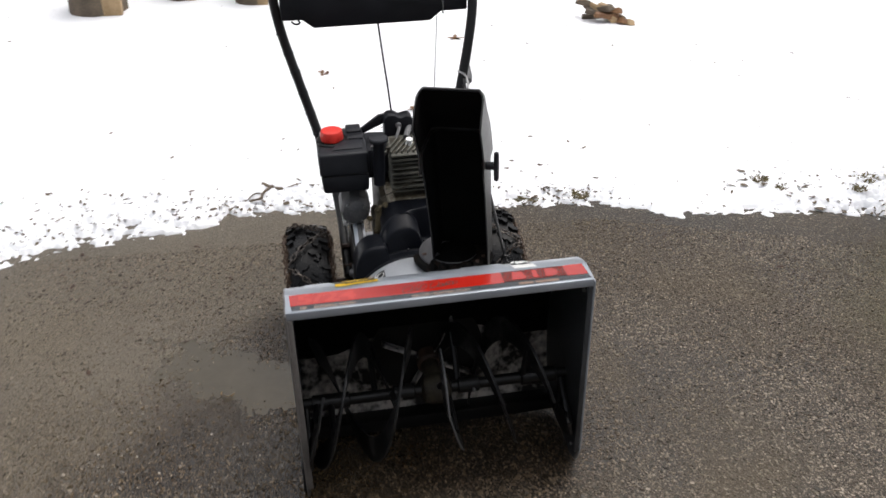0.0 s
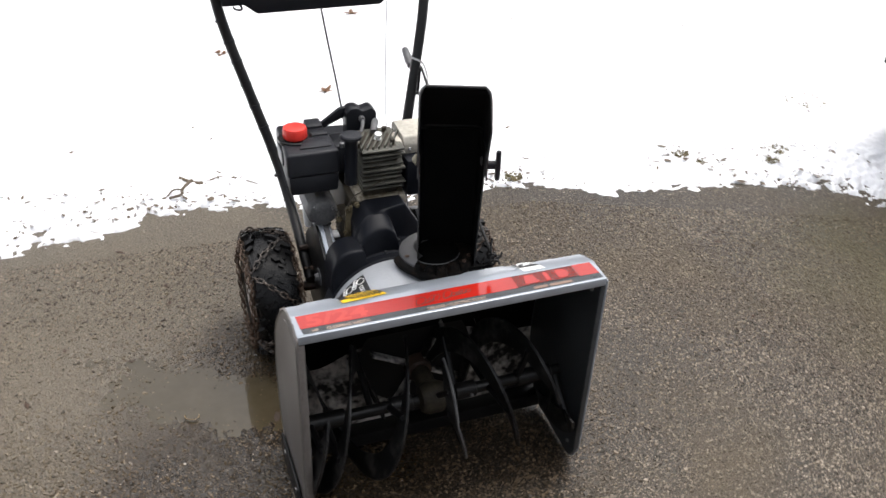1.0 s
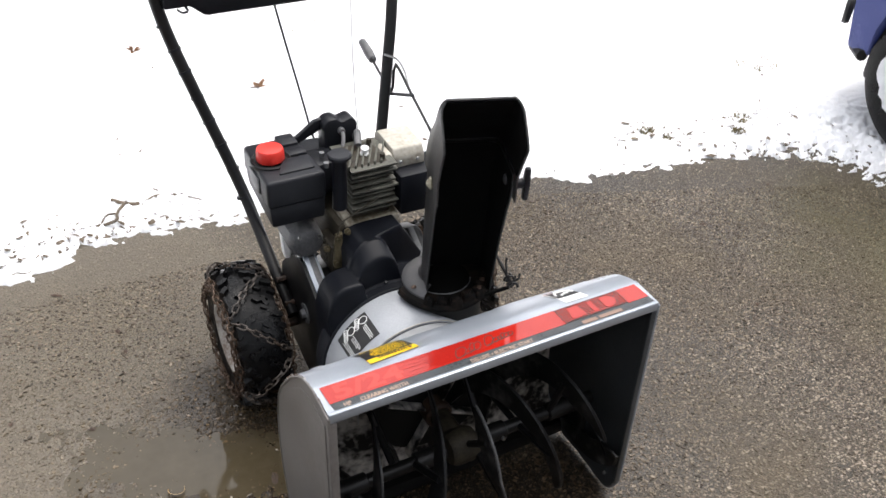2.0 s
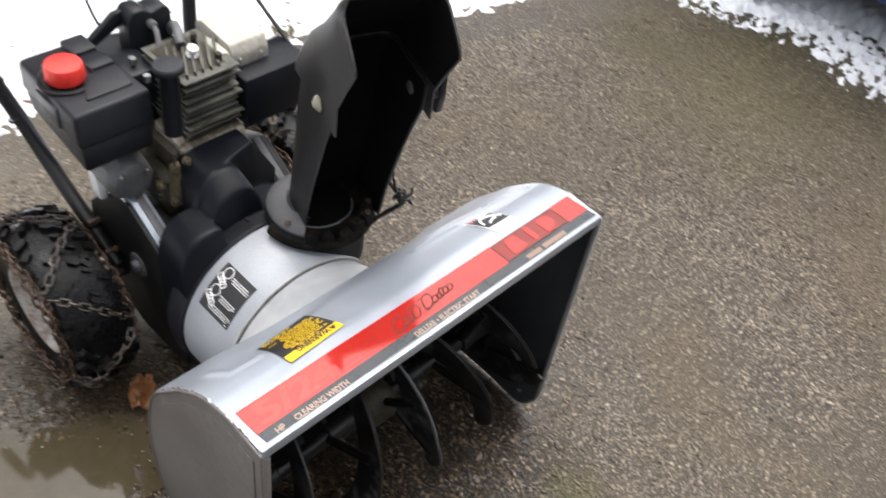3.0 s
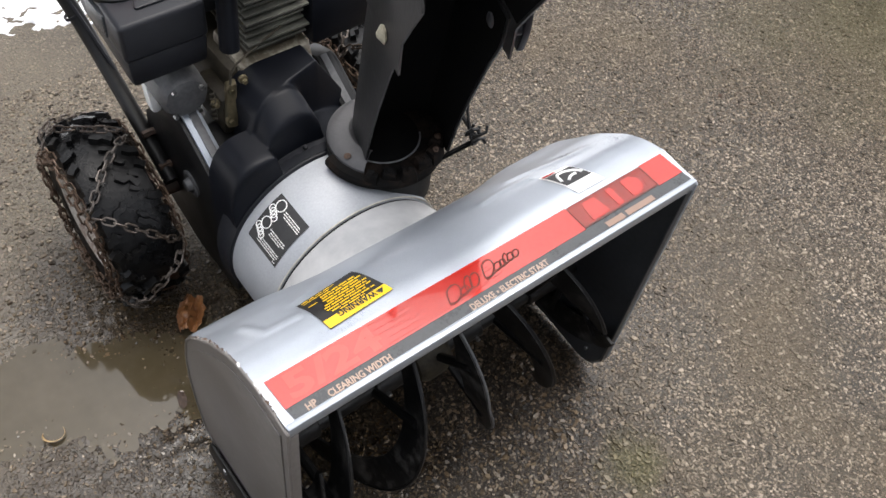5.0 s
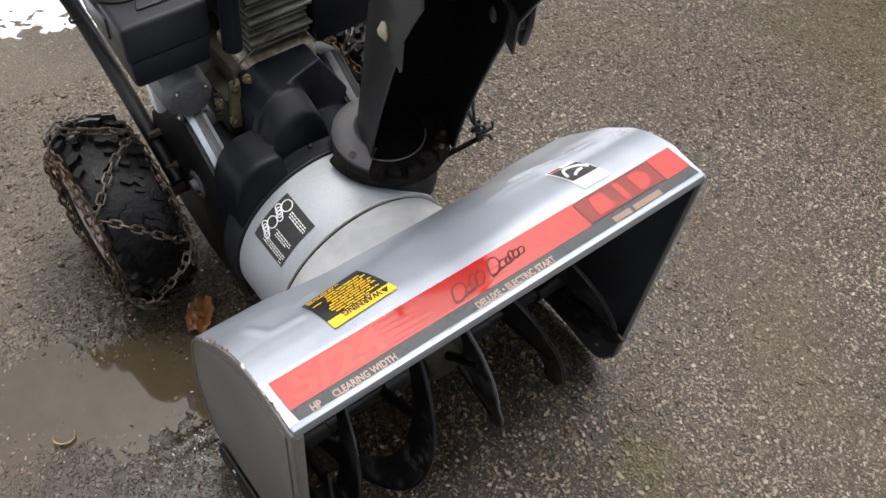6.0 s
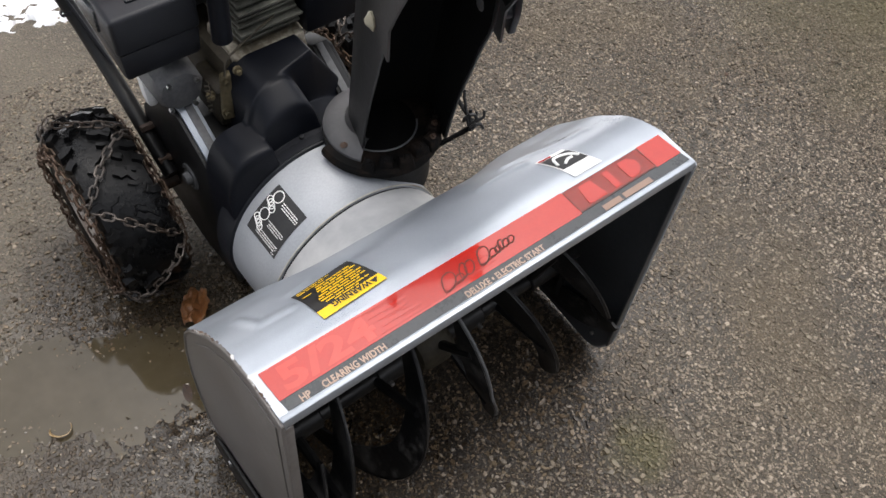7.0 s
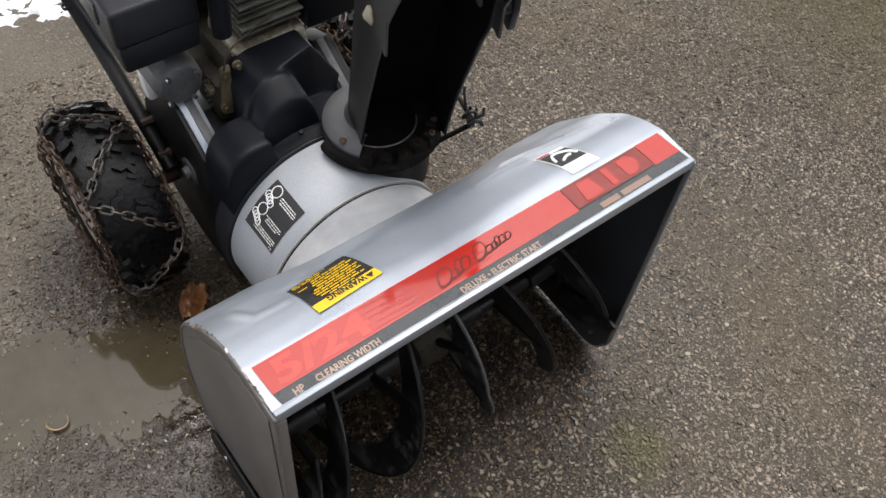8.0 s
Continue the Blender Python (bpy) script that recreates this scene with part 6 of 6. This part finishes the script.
def grass_clump(x, y, r, seed, n=70):
    rnd = random.Random(seed)
    verts, faces = [], []
    z0 = max(0, snow_depth(x, y)) - 0.004
    for _ in range(n):
        a, d = rnd.uniform(0, math.tau), r * math.sqrt(rnd.random())
        bx, by, lean, h, w = d * math.cos(a), d * math.sin(a) * 0.7, rnd.uniform(0, math.tau), rnd.uniform(0.004, 0.018), rnd.uniform(0.0015, 0.004)
        n0 = len(verts)
        tx, ty = bx + 1.2 * h * math.cos(lean), by + 1.2 * h * math.sin(lean)
        verts += [(bx - w, by, 0), (bx + w, by, 0), ((bx + tx) / 2 + w, (by + ty) / 2, h * 0.8), ((bx + tx) / 2 - w, (by + ty) / 2, h * 0.8), (tx, ty, h * 0.7)]
        faces += [(n0, n0 + 1, n0 + 2, n0 + 3), (n0 + 3, n0 + 2, n0 + 4)]
    me = bpy.data.meshes.new("grass_clump")
    me.from_pydata(verts, [], faces)
    me.materials.append(M_GRASS)
    ob = new("grass_clump", me)
    ob.location = (x, y, z0)
    return tagged(ob, "matted dry grass and leaves poking through snow", "grass", "grass clumps", "stuff")


for k, (x, y, r) in enumerate(((1.46, 1.33, 0.035), (1.52, 1.27, 0.025), (1.88, 1.28, 0.05), (1.8, 1.2, 0.03), (0.55, 1.34, 0.04), (0.75, 1.33, 0.035), (2.3, 1.62, 0.1))):
    grass_clump(x, y, r, k)


# ---- woodpile and trunk at the far edge ----
def log(x, y, r, h, seed, label):
    """A short upright round of firewood with bark and a split pale side."""
    base = thing("log", label, "log", pose(x, y, 0.0), "rounds of firewood")
    prof = [(r * 1.05, -0.03), (r, 0.05), (r * 0.98, h - 0.01), (r * 0.94, h)]
    t = lathe(prof, (0, 0, 0), (0, 0, 1), 28)
    for v in t.verts:
        k = 1 + 0.07 * noise.noise((v.co.x * 9, v.co.y * 9, seed + v.co.z))
        v.co.x, v.co.y = v.co.x * k, v.co.y * k
    part("bark", t, M_BARK, base)
    part("cut_face", cyl((0, 0, h - 0.004), (0, 0, h + 0.004), r * 0.9, 24), M_WOOD, base)
    part("split_side", box(r * 0.2, r * 0.9, -r * 0.96, -r * 0.55, 0.0, h * 0.96, 0.01), M_WOOD, base)
    return base


log(-1.30, 3.9, 0.16, 0.4, 1, "upright round of split firewood standing in snow")
log(-0.85, 4.1, 0.1, 0.35, 2, "small upright round of firewood in snow")
log(-0.44, 3.95, 0.1, 0.4, 3, "upright round of firewood standing in snow")
random.seed(8)
for k in range(14):
    a = random.uniform(-1.1, 0.5)
    x, y = 1.52 + random.uniform(-0.11, 0.1), 3.32 + random.uniform(-0.1, 0.12)
    w = random.uniform(0.03, 0.08)
    ob = part("wood_chunk", slab(((-w, -0.015, 0), (w, -0.02, 0), (w * 1.1, 0.02, 0), (-w, 0.012, 0), (-w, -0.01, 0.02), (w * 0.8, -0.015, 0.035), (w, 0.018, 0.025), (-w * 0.9, 0.01, 0.03)), 0.003), (M_WOOD, M_BARK, M_LEAF, M_BARK)[k % 4])
    ob.matrix_world = pose(x, y, 0.045 + 0.006 * k, random.uniform(-14, 14), random.uniform(-22, 22), math.degrees(a) - 20)
    tagged(ob, "splintered chunk of wood on a heap in snow", "wood", "heap of wood chunks")

# ---- parked car ----
car = thing("car", "blue parked car with a snow-caked wheel on snow", "car", pose(2.24, 0.78, 0.0))
# local: y ahead, the near side at x = 0, the front axle at y = 0
SIDE = [(0.62, 0.30), (0.64, 0.5), (0.6, 0.68), (0.35, 0.78), (-0.35, 0.86), (-0.85, 1.28), (-1.9, 1.32), (-2.6, 0.95), (-3.3, 0.9), (-3.36, 0.45), (-3.3, 0.3), (-2.98, 0.24), (-2.93, 0.42), (-2.8, 0.58), (-2.58, 0.64), (-2.36, 0.58), (-2.23, 0.42), (-2.18, 0.17), (-0.42, 0.17), (-0.39, 0.4), (-0.27, 0.58), (0.0, 0.66), (0.27, 0.58), (0.37, 0.42), (0.42, 0.30)]


def car_shell():
    """The body, drawn in at the nose and above the waist."""
    t = prism(SIDE, "x", -0.02, 1.68, 0)
    bmesh.ops.subdivide_edges(t, edges=[e for e in t.edges if abs(e.verts[0].co.x - e.verts[1].co.x) > 1], cuts=9, use_grid_fill=False)
    for v in t.verts:
        c = v.co
        k = (c.x - 0.83) / 0.85
        if c.z > 0.9:
            c.x = 0.83 + (c.x - 0.83) * (1 - 0.42 * (c.z - 0.9))
        if c.y > 0.15:
            c.y -= 0.22 * k * k * (c.y - 0.15) / 0.5
        if c.z < 0.35:
            c.x = 0.83 + (c.x - 0.83) * (1 - 0.12 * (0.35 - c.z) / 0.2)
    bevel(t, 0.02, 2, angle=40)
    return t


body = part("body", car_shell(), M_CARBLUE, car, "blue painted body", 30)
part("underside", box(0.12, 1.56, -3.1, 0.4, 0.16, 0.5, 0.03), M_CARBLACK, car)
part("bumper_trim", tube([(0.0, 0.33, 0.30), (0.07, 0.44, 0.305), (0.3, 0.58, 0.31), (1.36, 0.58, 0.31), (1.6, 0.44, 0.305), (1.66, 0.33, 0.3)], 0.022, 8, round_by=1), M_CARBLACK, car)
part("fog_lamp", lathe([(0.01, 0), (0.05, 0.004), (0.055, 0.02), (0.05, 0.03)], (0.06, 0.47, 0.42), (-0.2, 0.8, 0.42), 16), M_CARBLACK, car)
part("windscreen", slab(((0.2, -0.37, 0.885), (1.46, -0.37, 0.885), (1.36, -0.83, 1.27), (0.3, -0.83, 1.27), (0.2, -0.36, 0.895), (1.46, -0.36, 0.895), (1.36, -0.82, 1.28), (0.3, -0.82, 1.28)), 0.003), M_GLASS, car)
part("rear_window", slab(((0.3, -1.97, 1.29), (1.36, -1.97, 1.29), (1.46, -2.52, 0.995), (0.2, -2.52, 0.995), (0.3, -1.975, 1.3), (1.36, -1.975, 1.3), (1.46, -2.525, 1.005), (0.2, -2.525, 1.005)), 0.003), M_GLASS, car)
for x0, x1 in ((0.03, 0.035), (1.625, 1.63)):
    part("side_window", prism([(-0.75, 0.93), (-1.0, 1.2), (-1.85, 1.24), (-2.3, 0.96)], "x", x0, x1, 0.002), M_GLASS, car)


def car_wheel(x, y, side):
    c = Vector((x, y, 0.318))
    w = part("wheel", cyl(c - Vector((0.08, 0, 0)), c + Vector((0.08, 0, 0)), 0.05, 16), M_CARBLACK, car)
    prof = [(0.205, -0.09), (0.23, -0.1), (0.27, -0.102), (0.302, -0.09), (0.316, -0.06), (0.32, 0), (0.316, 0.06), (0.302, 0.09), (0.27, 0.102), (0.23, 0.1), (0.205, 0.09)]
    part("tyre", lathe(prof, c, c + Vector((side, 0, 0)), 48), M_RUBBER, w)
    t = lathe([(0.0001, 0.055), (0.08, 0.06), (0.16, 0.07), (0.205, 0.085), (0.238, 0.098), (0.235, 0.103), (0.2, 0.1), (0.12, 0.09), (0.0001, 0.085)], c, c + Vector((side, 0, 0)), 60)
    for v in t.verts:
        d = v.co - c
        k = 1 + 0.09 * noise.noise((d.y * 16, d.z * 16, x)) + 0.06 * noise.noise((d.y * 40, d.z * 40, x))
        v.co.y, v.co.z = c.y + d.y * k, c.z + d.z * k
    part("packed_snow", t, M_SLUSH, w, "snow packed into the wheel")
    return w


for x, s in ((0.09, -1), (1.57, 1)):
    car_wheel(x, 0.0, s)
    car_wheel(x, -2.58, s)
